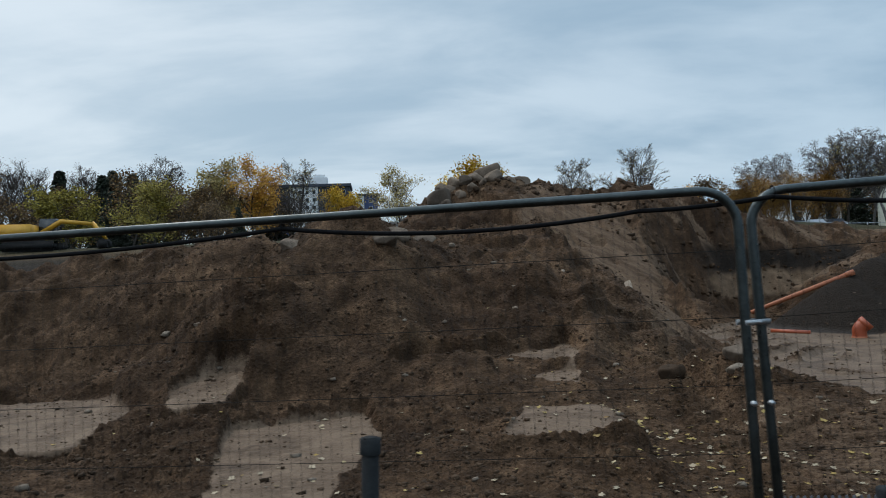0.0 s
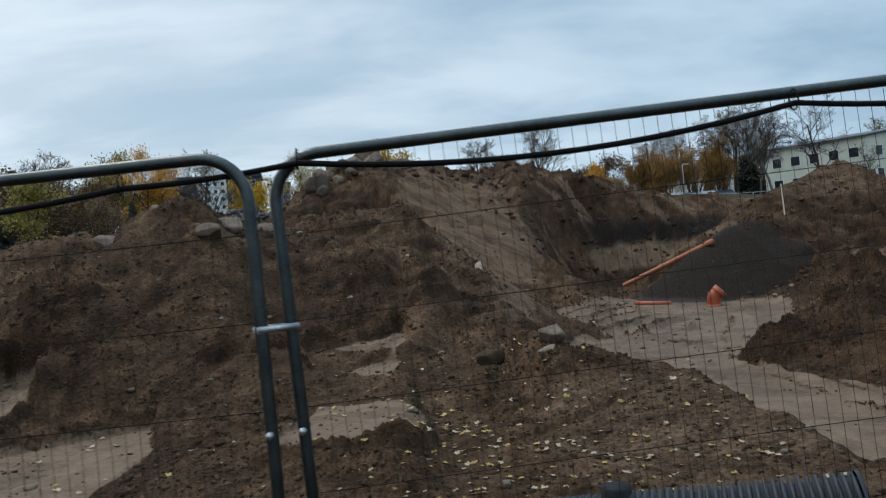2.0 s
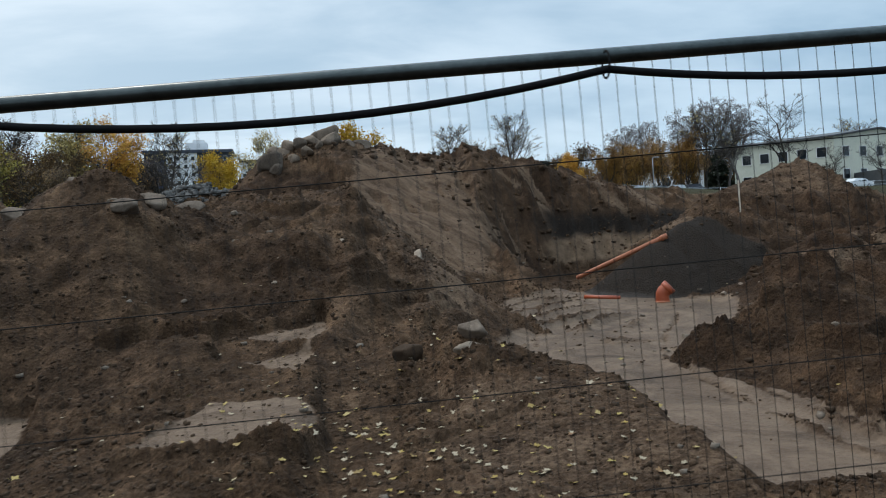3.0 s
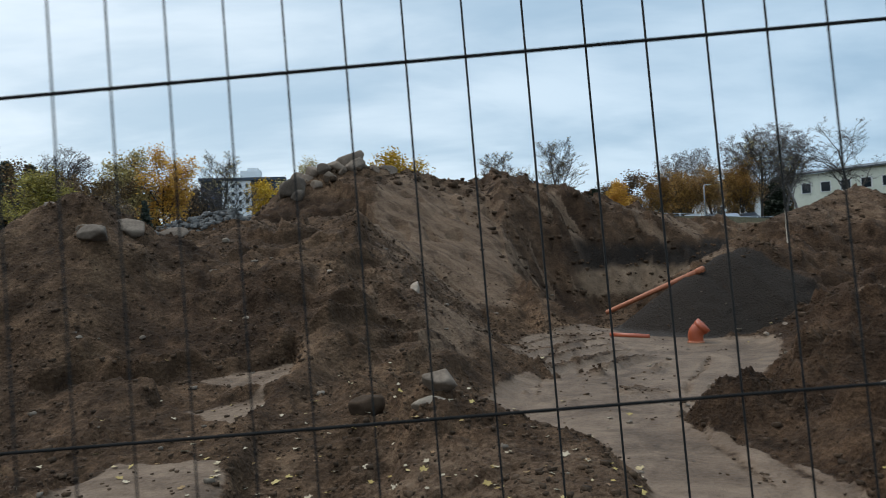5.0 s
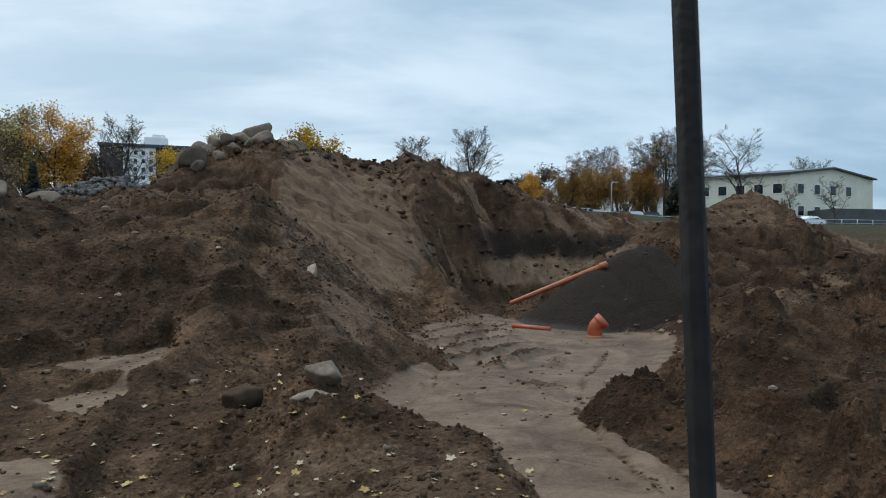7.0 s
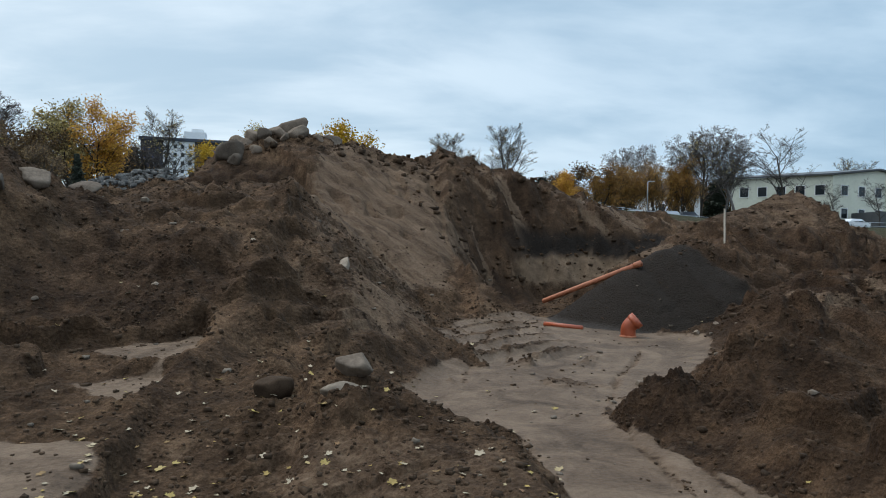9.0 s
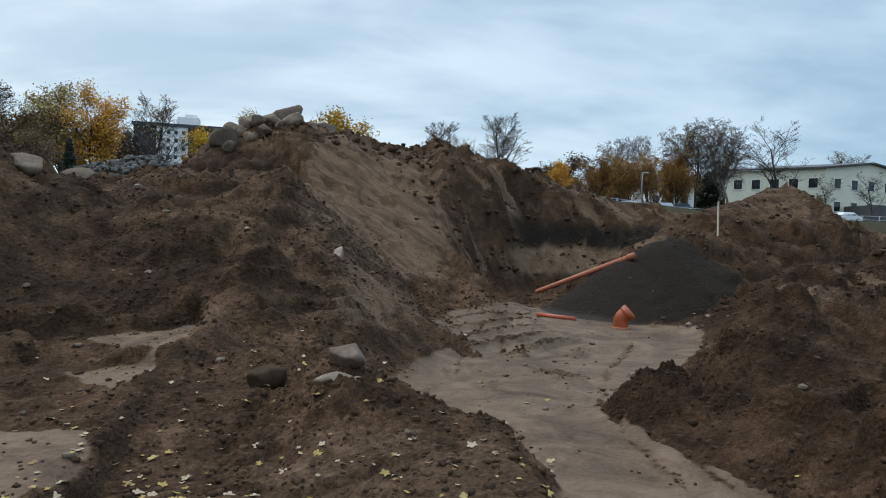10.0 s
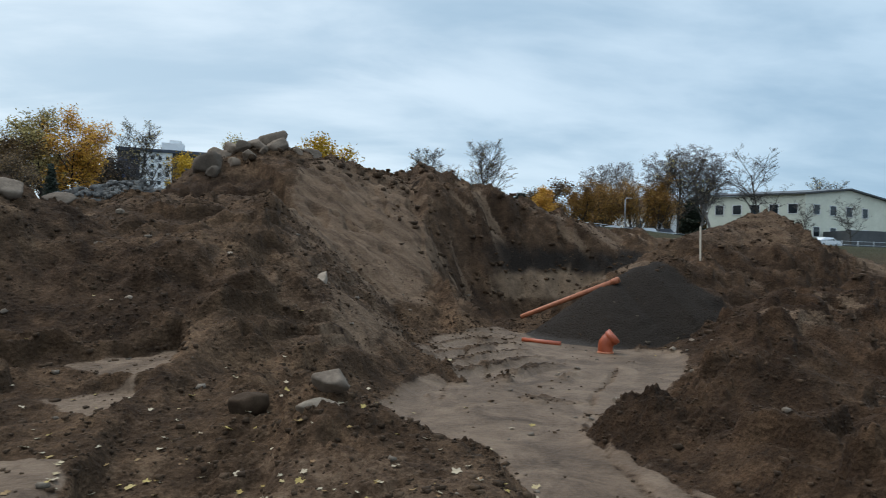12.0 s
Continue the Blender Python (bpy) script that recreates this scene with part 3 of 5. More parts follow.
def tube(bm, pts, radii, sides=8, cap=True):
    """A round bar along points."""
    pts = [Vector(p) for p in pts]
    if isinstance(radii, (int, float)):
        radii = [radii] * len(pts)
    rings, side = [], None
    for i, p in enumerate(pts):
        t = (pts[min(i + 1, len(pts) - 1)] - pts[max(i - 1, 0)]).normalized()
        if side is None:
            side = t.orthogonal().normalized()
        side = (side - t * side.dot(t))
        side = side.normalized() if side.length > 1e-6 else t.orthogonal().normalized()
        other = t.cross(side)
        rings.append([bm.verts.new(p + (side * math.cos(a) + other * math.sin(a)) * radii[i])
                      for a in (2 * math.pi * k / sides for k in range(sides))])
    for a, b in zip(rings, rings[1:]):
        for k in range(sides):
            bm.faces.new((a[k], a[(k + 1) % sides], b[(k + 1) % sides], b[k]))
    if cap:
        bm.faces.new(rings[0][::-1])
        bm.faces.new(rings[-1])
    return bm


def box(bm, x0, y0, z0, x1, y1, z1, bevel=0.0):
    vs = [bm.verts.new((x, y, z)) for z in (z0, z1) for y in (y0, y1) for x in (x0, x1)]
    made = [bm.faces.new([vs[i] for i in f]) for f in ((0, 2, 3, 1), (4, 5, 7, 6), (0, 1, 5, 4), (2, 6, 7, 3), (0, 4, 6, 2), (1, 3, 7, 5))]
    if bevel:
        edges = {e for f in made for e in f.edges}
        bmesh.ops.bevel(bm, geom=list(edges), offset=bevel, segments=2, affect="EDGES")
    return bm


# ---- temporary fence ----
H_RAIL, R_TUBE, R_BEND = 1.955, 0.021, 0.16


def fence_panel(length, first_wire, label, m):
    """A panel along +x from the origin: a bent tube frame with welded wires."""
    p = thing("site_fence", label, "site fence", "temporary fence sections", m)
    arc = [(R_BEND * (1 - math.cos(a)), 0, H_RAIL - R_BEND * (1 - math.sin(a))) for a in np.linspace(0, math.pi / 2, 9)]
    pts = [(0, 0, 0.02), (0, 0, 0.9)] + arc + [(length - x, 0, z) for x, _, z in arc[::-1]] + [(length, 0, 0.9), (length, 0, 0.02)]
    part("tube_frame", tube(bmesh.new(), pts, R_TUBE, 12), STEEL, p)
    part("bottom_rail", tube(bmesh.new(), [(0.015, 0, 0.14), (length - 0.015, 0, 0.14)], 0.0145, 8), STEEL, p)
    flat_wire = mesh_of("cross_wire", tube(bmesh.new(), [(0.01, 0, 0), (length - 0.01, 0, 0)], 0.0016, 6), WIRE)
    for k in range(6):
        part("cross_wire", flat_wire, WIRE, p).matrix_basis = pose(0, -0.0035, H_RAIL - 0.27 - 0.295 * k)
    up_wire = mesh_of("upright_wire", tube(bmesh.new(), [(0, 0, 0.15), (0, 0, H_RAIL - 0.012)], 0.00092, 6), WIRE)
    short = mesh_of("upright_wire", tube(bmesh.new(), [(0, 0, 0.15), (0, 0, H_RAIL - 0.06)], 0.00092, 6), WIRE)
    x = first_wire
    while x < length - 0.03:
        part("upright_wire", short if min(x, length - x) < 0.1 else up_wire, WIRE, p).matrix_basis = pose(x, 0, 0)
        x += 0.05
    # weld pegs near the foot of each post
    for px in (0.0, length):
        part("weld_peg", tube(bmesh.new(), [(px, -0.045, 1.02), (px, 0.0, 1.02)], 0.012, 8), ZINC, p)
    return p


def line_y(x):
    return 3.60 - 0.084 * (x - 1.7)


TURN, LEAN = math.degrees(math.atan(-0.084)), -2.2
X0 = 1.722
ux = math.cos(radians(TURN))
# the upright wires stand 5 cm apart, one of them near x = 4.15 at eye height
first = ((4.144 - X0 + 1.61 * math.sin(radians(-LEAN))) / (ux * math.cos(radians(LEAN)))) % 0.05 + 0.05
fence_panel(3.5, first, "grey wire-mesh site fence with black cable below its rail", pose(X0, line_y(X0), 0.010, 0, LEAN, TURN))
LT = math.degrees(math.atan2(-0.11, 1.0))
lx, ly = 1.600, 3.545
fence_panel(3.75, 0.06, "grey galvanised wire-mesh site fence panel clamped to its neighbour",
            pose(lx - 3.75 * math.cos(radians(LT)), ly - 3.75 * math.sin(radians(LT)), -0.04, 0, -0.9, LT))
fence_panel(3.5, 0.06, "grey galvanised wire-mesh site fence panel standing upright", pose(X0 + 3.62 * ux, line_y(X0 + 3.62 * ux), 0.11, 0, 0, TURN))

# clamp that joins the two posts
clamp = thing("fence_clamp", "small zinc-plated steel clamp joining two fence posts", "clamp", at=pose(1.623, 3.572, 1.385, 0, 0, 22))
bm = bmesh.new()
box(bm, -0.072, -0.030, -0.012, 0.072, -0.024, 0.012, 0.002)
part("clamp_plate", bm, ZINC, clamp)
bm = bmesh.new()
box(bm, -0.072, 0.024, -0.012, 0.072, 0.030, 0.012, 0.002)
part("clamp_plate", bm, ZINC, clamp)
part("clamp_bolt", tube(bmesh.new(), [(0, -0.045, 0), (0, 0.045, 0)], 0.006, 8), ZINC, clamp)

# black cable slung along the rail
cable = thing("power_cable", "black rubber cable slung in loops along the fence rail", "cable")
bm = bmesh.new()
ties = [(-3.3, 4.05, 1.85), (-0.5, 3.775, 1.895), (1.15, 3.595, 1.895), (1.74, 3.575, 1.935), (3.45, 3.43, 1.99), (4.9, 3.31, 2.04), (5.12, 3.30, 2.06)]
sags = (0.06, 0.055, 0.01, 0.072, 0.06, 0.0)
pts = []
for (a, b), sag in zip(zip(ties, ties[1:]), sags):
    for i in range(14):
        t = i / 14
        q = Vector(a).lerp(Vector(b), t)
        pts.append((q.x, q.y - 0.012, q.z - sag * 4 * t * (1 - t)))
pts.append(ties[-1])
part("cable", tube(bm, pts, 0.0105, 8), RUBBER, cable)
for tx, ty, tz in ties[1:5]:
    bm = bmesh.new()
    ring = [(tx, ty + 0.026 * math.cos(a) - 0.004, tz + 0.014 + 0.036 * math.sin(a)) for a in np.linspace(0, 2 * math.pi, 13)]
    part("cable_tie", tube(bm, ring, 0.003, 5), RUBBER, cable)

# dark pipe end standing by the fence
PVC = varied("weathered_black_plastic", (0.008, 0.009, 0.010), (0.022, 0.025, 0.027), 12, 0.8)
pole = thing("standing_pipe", "short dark plastic pipe standing upright beside the fence", "pipe", at=pose(-0.06, 3.13, 0, 1.5, 2, 0))
part("pipe", tube(bmesh.new(), [(0, 0, -0.02), (0, 0, 1.03)], 0.033, 16), PVC, pole)
bm = bmesh.new()
tube(bm, [(0, 0, 0.985), (0, 0, 1.04), (0, 0, 1.045), (0, 0, 0.99)], [0.040, 0.040, 0.027, 0.027], 16, False)
part("collar", bm, PVC, pole)

# corrugated drain pipe lying beyond the fence
DRAIN = varied("blue_black_plastic", (0.003, 0.005, 0.010), (0.007, 0.011, 0.019), 8, 0.6)
drain = thing("corrugated_pipe", "black corrugated plastic drain pipe lying on the soil", "drain pipe")
a, b = Vector((2.72, 5.86, -0.34)), Vector((4.63, 4.91, -0.08))
bm = bmesh.new()
pts, rad, n = [], [], 46
for i in range(n):
    for f, r in ((0.0, 0.185), (0.12, 0.215), (0.5, 0.22), (0.62, 0.185)):
        pts.append(a.lerp(b, (i + f) / n))
        rad.append(r)
pts.append(b)
rad.append(0.185)
part("pipe_wall", tube(bm, pts, rad, 28, False), DRAIN, drain)
part("pipe_lining", tube(bmesh.new(), [a, b], 0.17, 24, False), PVC, drain)
d = (b - a).normalized()
for e, sgn in ((a, -1), (b, 1)):
    part("pipe_rim", tube(bmesh.new(), [e - d * 0.01, e + d * 0.012 * sgn, e + d * 0.012 * sgn, e - d * 0.01], [0.222, 0.222, 0.168, 0.168], 28, False), DRAIN, drain)
c = a.lerp(b, 0.345) + Vector((0, 0, 0.165))
part("inlet_socket", tube(bmesh.new(), [c, c + Vector((0, 0, 0.10)), c + Vector((0, 0, 0.105)), c + Vector((0, 0, 0.10)), c], [0.10, 0.10, 0.095, 0.086, 0.086], 20, False), PVC, drain)
part("socket_floor", tube(bmesh.new(), [c + Vector((0, 0, 0.02)), c + Vector((0, 0, 0.03))], 0.086, 20), RUBBER, drain)

# ---- stones ----
STONE = varied("grey_brown_stone", (0.080, 0.060, 0.046), (0.215, 0.170, 0.134), 3.0, 0.85, 0, 0.4, 0.02, "random")
PALE = varied("pale_stone", (0.13, 0.102, 0.078), (0.30, 0.246, 0.195), 4.0, 0.85, 0, 0.4, 0.015, "random")
CRUMB = varied("loose_earth_clod", (0.026, 0.0165, 0.0103), (0.090, 0.059, 0.038), 9.0, 0.95, 0, 0.5, 0.01, "island")
RUBBLE = varied("broken_concrete", (0.040, 0.040, 0.040), (0.22, 0.215, 0.21), 6.0, 0.9, 0, 0.3, 0.01, "island")


def rock_mesh(name, seed, sx, sy, sz, material, facets=13):
    """A weathered stone: a ball cut by chance planes, its edges rounded and its faces uneven."""
    rs = np.random.RandomState(seed)
    bm = bmesh.new()
    bmesh.ops.create_icosphere(bm, subdivisions=4, radius=1.0)
    co = np.array([v.co[:] for v in bm.verts])
    n = rs.normal(size=(facets, 3))
    n /= np.linalg.norm(n, axis=1)[:, None]
    far = np.maximum(co @ n.T, 0.05) / rs.uniform(0.62, 1.0, facets)
    r = (far ** 34).sum(1) ** (-1 / 34)
    r = np.minimum(r, 1.25) * (1 + 0.045 * fbm(co[:, 0] * 3 + seed, co[:, 1] * 3 + co[:, 2] * 2, 1.0, 4, seed, 0.6))
    co = co * r[:, None]
    co = co / np.abs(co).max(0) * (sx / 2, sy / 2, sz / 2)
    for v, c in zip(bm.verts, co):
        v.co = c
    return mesh_of(name, bm, material)


def stone(name, label, x, y, size, seed, material, z=None, sink=0.3, turn=0.0, tilt=0.0, group="", facets=13):
    me = rock_mesh(name, seed, *size, material, facets)
    low = min(v.co.z for v in me.vertices)
    base = ground_z(x, y) if z is None else z - size[2] / 2
    ob = new(name, me)
    ob.matrix_basis = pose(x, y, base - low - sink * size[2], tilt, 0, turn)
    return tagged(ob, label, "stone", group)


stone("stone", "angular grey-brown stone half sunk in the slope", -1.05, 14.1, (0.55, 0.4, 0.36), 3, STONE)
stone("stone", "small grey stone beside a larger one on the slope", -1.35, 14.5, (0.3, 0.2, 0.16), 23, STONE)
stone("concrete_block", "broken beige concrete block lying on the heap", -3.05, 14.75, (0.55, 0.40, 0.38), 8, STONE, turn=35, tilt=15, sink=0.5, facets=7)
stone("boulder", "rounded beige boulder near the top of the heap", -2.25, 15.4, (0.55, 0.45, 0.40), 12, STONE, turn=10, sink=0.75)
stone("slab", "flat beige broken slab leaning on the heap", -0.9, 15.2, (0.6, 0.45, 0.30), 15, STONE, tilt=35, turn=20, sink=0.5, facets=7)
stone("slab", "flat brown slab leaning near the heap's top", -0.35, 15.9, (0.6, 0.4, 0.2), 16, STONE, tilt=30, turn=-10, sink=0.5, facets=7)
stone("stone", "long pale stone on the sandy slope", 4.1, 15.5, (0.2, 0.5, 0.24), 5, PALE, turn=-20, tilt=30)
stone("stone", "flat white broken slab on the soil ridge", 4.16, 9.92, (0.50, 0.28, 0.16), 6, PALE, turn=25, tilt=12, sink=0.0)
stone("stone", "angular grey stone on the soil ridge", 4.26, 10.26, (0.42, 0.34, 0.30), 27, STONE, turn=10, sink=0.3, facets=8)
stone("clod_block", "dark square-edged block of soil on the ridge", 3.43, 10.60, (0.42, 0.36, 0.30), 9, CRUMB, turn=30, tilt=20, sink=0.25, facets=7)
for x, y, w, sd in ((1.45, 13.6, 0.16, 31), (1.2, 15.6, 0.2, 32), (0.1, 13.0, 0.16, 33), (-0.6, 12.6, 0.14, 34), (2.6, 15.0, 0.18, 35), (-4.5, 13.2, 0.22, 36),
                    (-5.6, 14.4, 0.3, 37), (0.3, 17.2, 0.25, 38), (-0.5, 16.0, 0.3, 39), (8.6, 13.2, 0.2, 40), (11.9, 17.6, 0.25, 41), (12.3, 17.5, 0.2, 42), (12.0, 17.2, 0.14, 43)):
    stone("stone", "small pale stone lying on bare soil", x, y, (0.7 * w, 0.56 * w, 0.5 * w), sd, PALE if sd % 3 else STONE, group="scattered stones", sink=0.25)
BOULDERS = [(-0.07, 29.60, 1.30), (0.00, 30.50, 0.85), (0.56, 30.60, 0.92), (1.13, 31.00, 0.76), (2.06, 31.20, 1.40), (0.94, 30.20, 0.61),
            (0.71, 29.60, 0.61), (1.76, 30.20, 0.49), (1.48, 30.90, 1.16), (2.24, 30.40, 0.92), (3.45, 31.00, 1.04), (2.84, 31.20, 0.85), (0.33, 30.30, 0.73), (3.0, 30.3, 0.5), (0.1, 29.1, 0.7), (1.2, 29.7, 0.62), (2.6, 30.8, 0.6)]
for i, (x, y, w) in enumerate(BOULDERS):
    stone("boulder", "large grey-brown boulder on top of the spoil heap", x, y, (w, w * 0.9, w * 0.8), 430 + i, STONE, sink=0.48, turn=37 * i, tilt=12 * (i % 3), group="boulders on the heap", facets=10)


# ---- orange sewer pipes and the stake ----
ORANGE = varied("orange_pvc", (0.24, 0.046, 0.016), (0.36, 0.078, 0.028), 5, 0.45, 0, 0.1, 0.004)
ORANGE_DULL = varied("muddy_orange_pvc", (0.24, 0.075, 0.034), (0.42, 0.14, 0.062), 6, 0.6, 0, 0.1, 0.004)
long_pipe = thing("sewer_pipe", "long muddy orange plastic sewer pipe leaning on dark gravel", "sewer pipe", "orange pipes")
a, b = Vector((9.98, 23.0, 0.26)), Vector((11.84, 20.4, 1.46))
part("pipe", tube(bmesh.new(), [a, b, b, a], [0.07, 0.07, 0.062, 0.062], 20, False), ORANGE_DULL, long_pipe)
d = (b - a).normalized()
part("socket", tube(bmesh.new(), [b - d * 0.22, b - d * 0.2, b - d * 0.01, b - d * 0.01], [0.07, 0.085, 0.085, 0.064], 20, False), ORANGE_DULL, long_pipe)
short_pipe = thing("sewer_pipe", "short orange plastic pipe half buried in wet sand", "sewer pipe", "orange pipes")
part("pipe", tube(bmesh.new(), [(9.00, 19.60, -0.07), (9.75, 18.97, -0.10)], 0.06, 16), ORANGE, short_pipe)

bend = thing("pipe_bend", "orange plastic sewer pipe bend standing on the sand", "pipe fitting", "orange pipes", pose(10.43, 17.91, -0.19, 0, 0, -28))
arc = [(0, 0, 0.0), (0, 0, 0.14)] + [(0.16 - 0.16 * math.cos(q), 0, 0.16 + 0.18 * math.sin(q)) for q in np.linspace(0, radians(48), 7)]
lastp = Vector(arc[-1])
dr = Vector((math.sin(radians(48)), 0, math.cos(radians(48))))
arc += [tuple(lastp + dr * 0.12)]
part("elbow", tube(bmesh.new(), arc, 0.165, 24, False), ORANGE, bend)
part("elbow_lining", tube(bmesh.new(), arc, 0.150, 24, False), ORANGE_DULL, bend)
q = lastp + dr * 0.06
part("socket_ring", tube(bmesh.new(), [q, q + dr * 0.02, q + dr * 0.13, q + dr * 0.13], [0.165, 0.185, 0.185, 0.15], 24, False), ORANGE, bend)
part("base_ring", tube(bmesh.new(), [(0, 0, -0.01), (0, 0, 0.0), (0, 0, 0.05), (0, 0, 0.055)], [0.15, 0.185, 0.185, 0.16], 24, False), ORANGE_DULL, bend)

WOOD = varied("pale_raw_wood", (0.45, 0.38, 0.30), (0.70, 0.62, 0.52), 12, 0.8)
bm = bmesh.new()
box(bm, -0.019, -0.019, -0.3, 0.019, 0.019, 1.06, 0.004)
stk = part("survey_stake", bm, WOOD, None, smooth=False)
stk.matrix_basis = pose(14.65, 21.2, 1.97, 0, -1.2, 15)
tagged(stk, "pale raw wooden survey stake driven into the heap", "stake")

# ---- loose clods ----
rnd = np.random.RandomState(7)


def scatter(n, x0, x1, y0, y1, near_bias=1.6):
    u = rnd.rand(n) ** near_bias
    y = y0 + (y1 - y0) * u
    return x0 + (x1 - x0) * rnd.rand(n), y


chip_v = np.array([(x, y, z) for z in (-0.75, 0.75) for y in (-0.75, 0.75) for x in (-0.75, 0.75)])
chip_f = np.array([(0, 2, 3), (0, 3, 1), (4, 5, 7), (4, 7, 6), (0, 1, 5), (0, 5, 4), (2, 6, 7), (2, 7, 3), (0, 4, 6), (0, 6, 2), (1, 3, 7), (1, 7, 5)])


def clod_field(name, label, x, y, size, material, category="clods", sink=0.25, flat=0.75):
    z = ground(x, y)[0]
    n = len(x)
    jit = 1 + 0.52 * (rnd.rand(n, len(chip_v), 3) - 0.5) * 2.2
    ang = rnd.rand(n) * 6.283
    v = chip_v[None] * jit * size[:, None, None]
    v[:, :, 2] *= flat
    v[:, :, 0] *= (0.7 + 0.7 * rnd.rand(n))[:, None]
    c, sn = np.cos(ang)[:, None], np.sin(ang)[:, None]
    vx, vy = v[:, :, 0] * c - v[:, :, 1] * sn, v[:, :, 0] * sn + v[:, :, 1] * c
    V = np.stack([vx + x[:, None], vy + y[:, None], v[:, :, 2] + (z + size * flat * (0.5 - sink))[:, None]], -1).reshape(-1, 3)
    Fc = (chip_f[None] + (np.arange(n) * len(chip_v))[:, None, None]).reshape(-1, 3)
    me = bpy.data.meshes.new(name)
    me.vertices.add(len(V))
    me.vertices.foreach_set("co", V.ravel())
    me.loops.add(Fc.size)
    me.loops.foreach_set("vertex_index", Fc.ravel())
    me.polygons.add(len(Fc))
    me.polygons.foreach_set("loop_start", np.arange(0, Fc.size, 3))
    me.polygons.foreach_set("loop_total", np.full(len(Fc), 3))
    me.update(calc_edges=True)
    me.materials.append(material)
    return tagged(new(name, me), label, category, kind="stuff")


x, y = scatter(52000, -8, 14, 5.2, 24)
hh, sd, gv, fc, tp, pl, dm = ground(x, y)
keep = rnd.rand(len(x)) < (1 - 0.985 * sd) * (1 - 0.9 * gv) * (1 - 0.85 * fc) * (0.35 + 0.65 * (fbm(x, y, 1.4, 3, 131) > 0.0))
x, y = x[keep], y[keep]
size = 0.007 + 0.026 * rnd.rand(len(x)) ** 6 + 0.0007 * y
clod_field("soil_clods", "loose dark brown clods of earth on the heaps", x, y, size, CRUMB, sink=0.42)
x, y = scatter(420, -9, 14, 5.2, 27, 1.2)
size = 0.012 + 0.05 * rnd.rand(len(x)) ** 3
clod_field("pebbles", "small pale stones strewn over the soil", x, y, size, PALE, "pebbles", 0.2, 0.6)
x, y = rnd.normal(2.8, 3.0, 380), rnd.normal(30.2, 0.8, 380)
clod_field("heap_rubble", "brown stones and lumps along the heap's crest", x, y, 0.03 + 0.13 * rnd.rand(380) ** 4, CRUMB, "rubble", 0.4)
x, y = rnd.uniform(6, 16, 500), rnd.uniform(26.5, 31.5, 500)
clod_field("heap_rubble", "dark clods and stones on the far slope", x, y, 0.02 + 0.09 * rnd.rand(500) ** 5, EARTH, "rubble", 0.4)
x, y = rnd.uniform(6.5, 16, 500), rnd.uniform(24.5, 31.5, 500)
clod_field("slope_lumps", "lumps of dark and sandy soil on the far slope", x, y, 0.02 + 0.11 * rnd.rand(500) ** 4, CRUMB, "clods", 0.45, 0.6)
x, y = rnd.uniform(12.5, 22, 1800), rnd.uniform(15.5, 25.5, 1800)
keep = ground(x, y)[2] < 0.3
x, y = x[keep], y[keep]
clod_field("slope_lumps", "lumps of dark soil on the bank by the gravel", x, y, 0.015 + 0.07 * rnd.rand(len(x)) ** 4, CRUMB, "clods", 0.45, 0.6)
# the grey rubble heap behind the saddle
x, y = rnd.normal(-3.9, 1.2, 1300), rnd.normal(32.6, 0.6, 1300)
ob = clod_field("rubble_heap", "heap of broken grey concrete rubble", x, y, 0.035 + 0.11 * rnd.rand(1300) ** 2.5, RUBBLE, "rubble")


# ---- fallen leaves ----
leaf_mat = Mat("fallen_maple_leaf", 0.7)
leaf_mat.color(leaf_mat.mix(leaf_mat.math("MULTIPLY", leaf_mat.noise(30, 3), 0.5), leaf_mat.ramp(leaf_mat.random(), (0.0, (0.32, 0.27, 0.19)), (0.40, (0.42, 0.36, 0.26)), (0.60, (0.34, 0.26, 0.07)), (0.80, (0.28, 0.22, 0.05)), (1.0, (0.15, 0.075, 0.03))), (0.20, 0.10, 0.03)))
LEAF = leaf_mat.m


def leaf_mesh(seed):
    """A five-lobed leaf, curled, with a stalk."""
    rnd_ = random.Random(seed)
    bm = bmesh.new()
    ring = []
    for k in range(20):
        a = 2 * math.pi * k / 20
        lobe = 0.62 + 0.38 * abs(math.cos(2.5 * (a - math.pi / 2)))
        if k in (14, 15, 16):
            lobe *= 0.55
        r = lobe * (0.9 + 0.2 * rnd_.random())
        ring.append(bm.verts.new((r * math.cos(a), r * math.sin(a), 0.22 * r * r * (rnd_.random() + 0.2) + 0.15 * r * math.sin(a * 2 + seed))))
    c = bm.verts.new((0, 0, 0.0))
    for k in range(20):
        bm.faces.new((c, ring[k], ring[(k + 1) % 20]))
    lo = [bm.verts.new((v.co.x, v.co.y, v.co.z - 0.03)) for v in ring]
    c2 = bm.verts.new((0, 0, -0.03))
    for k in range(20):
        bm.faces.new((c2, lo[(k + 1) % 20], lo[k]))
        bm.faces.new((ring[k], lo[k], lo[(k + 1) % 20], ring[(k + 1) % 20]))
    tube(bm, [(0, -0.3, 0.0), (0.05, -0.9, 0.05), (0.1, -1.3, 0.12)], 0.025, 4)
    return mesh_of("fallen_leaf", bm, LEAF, False)


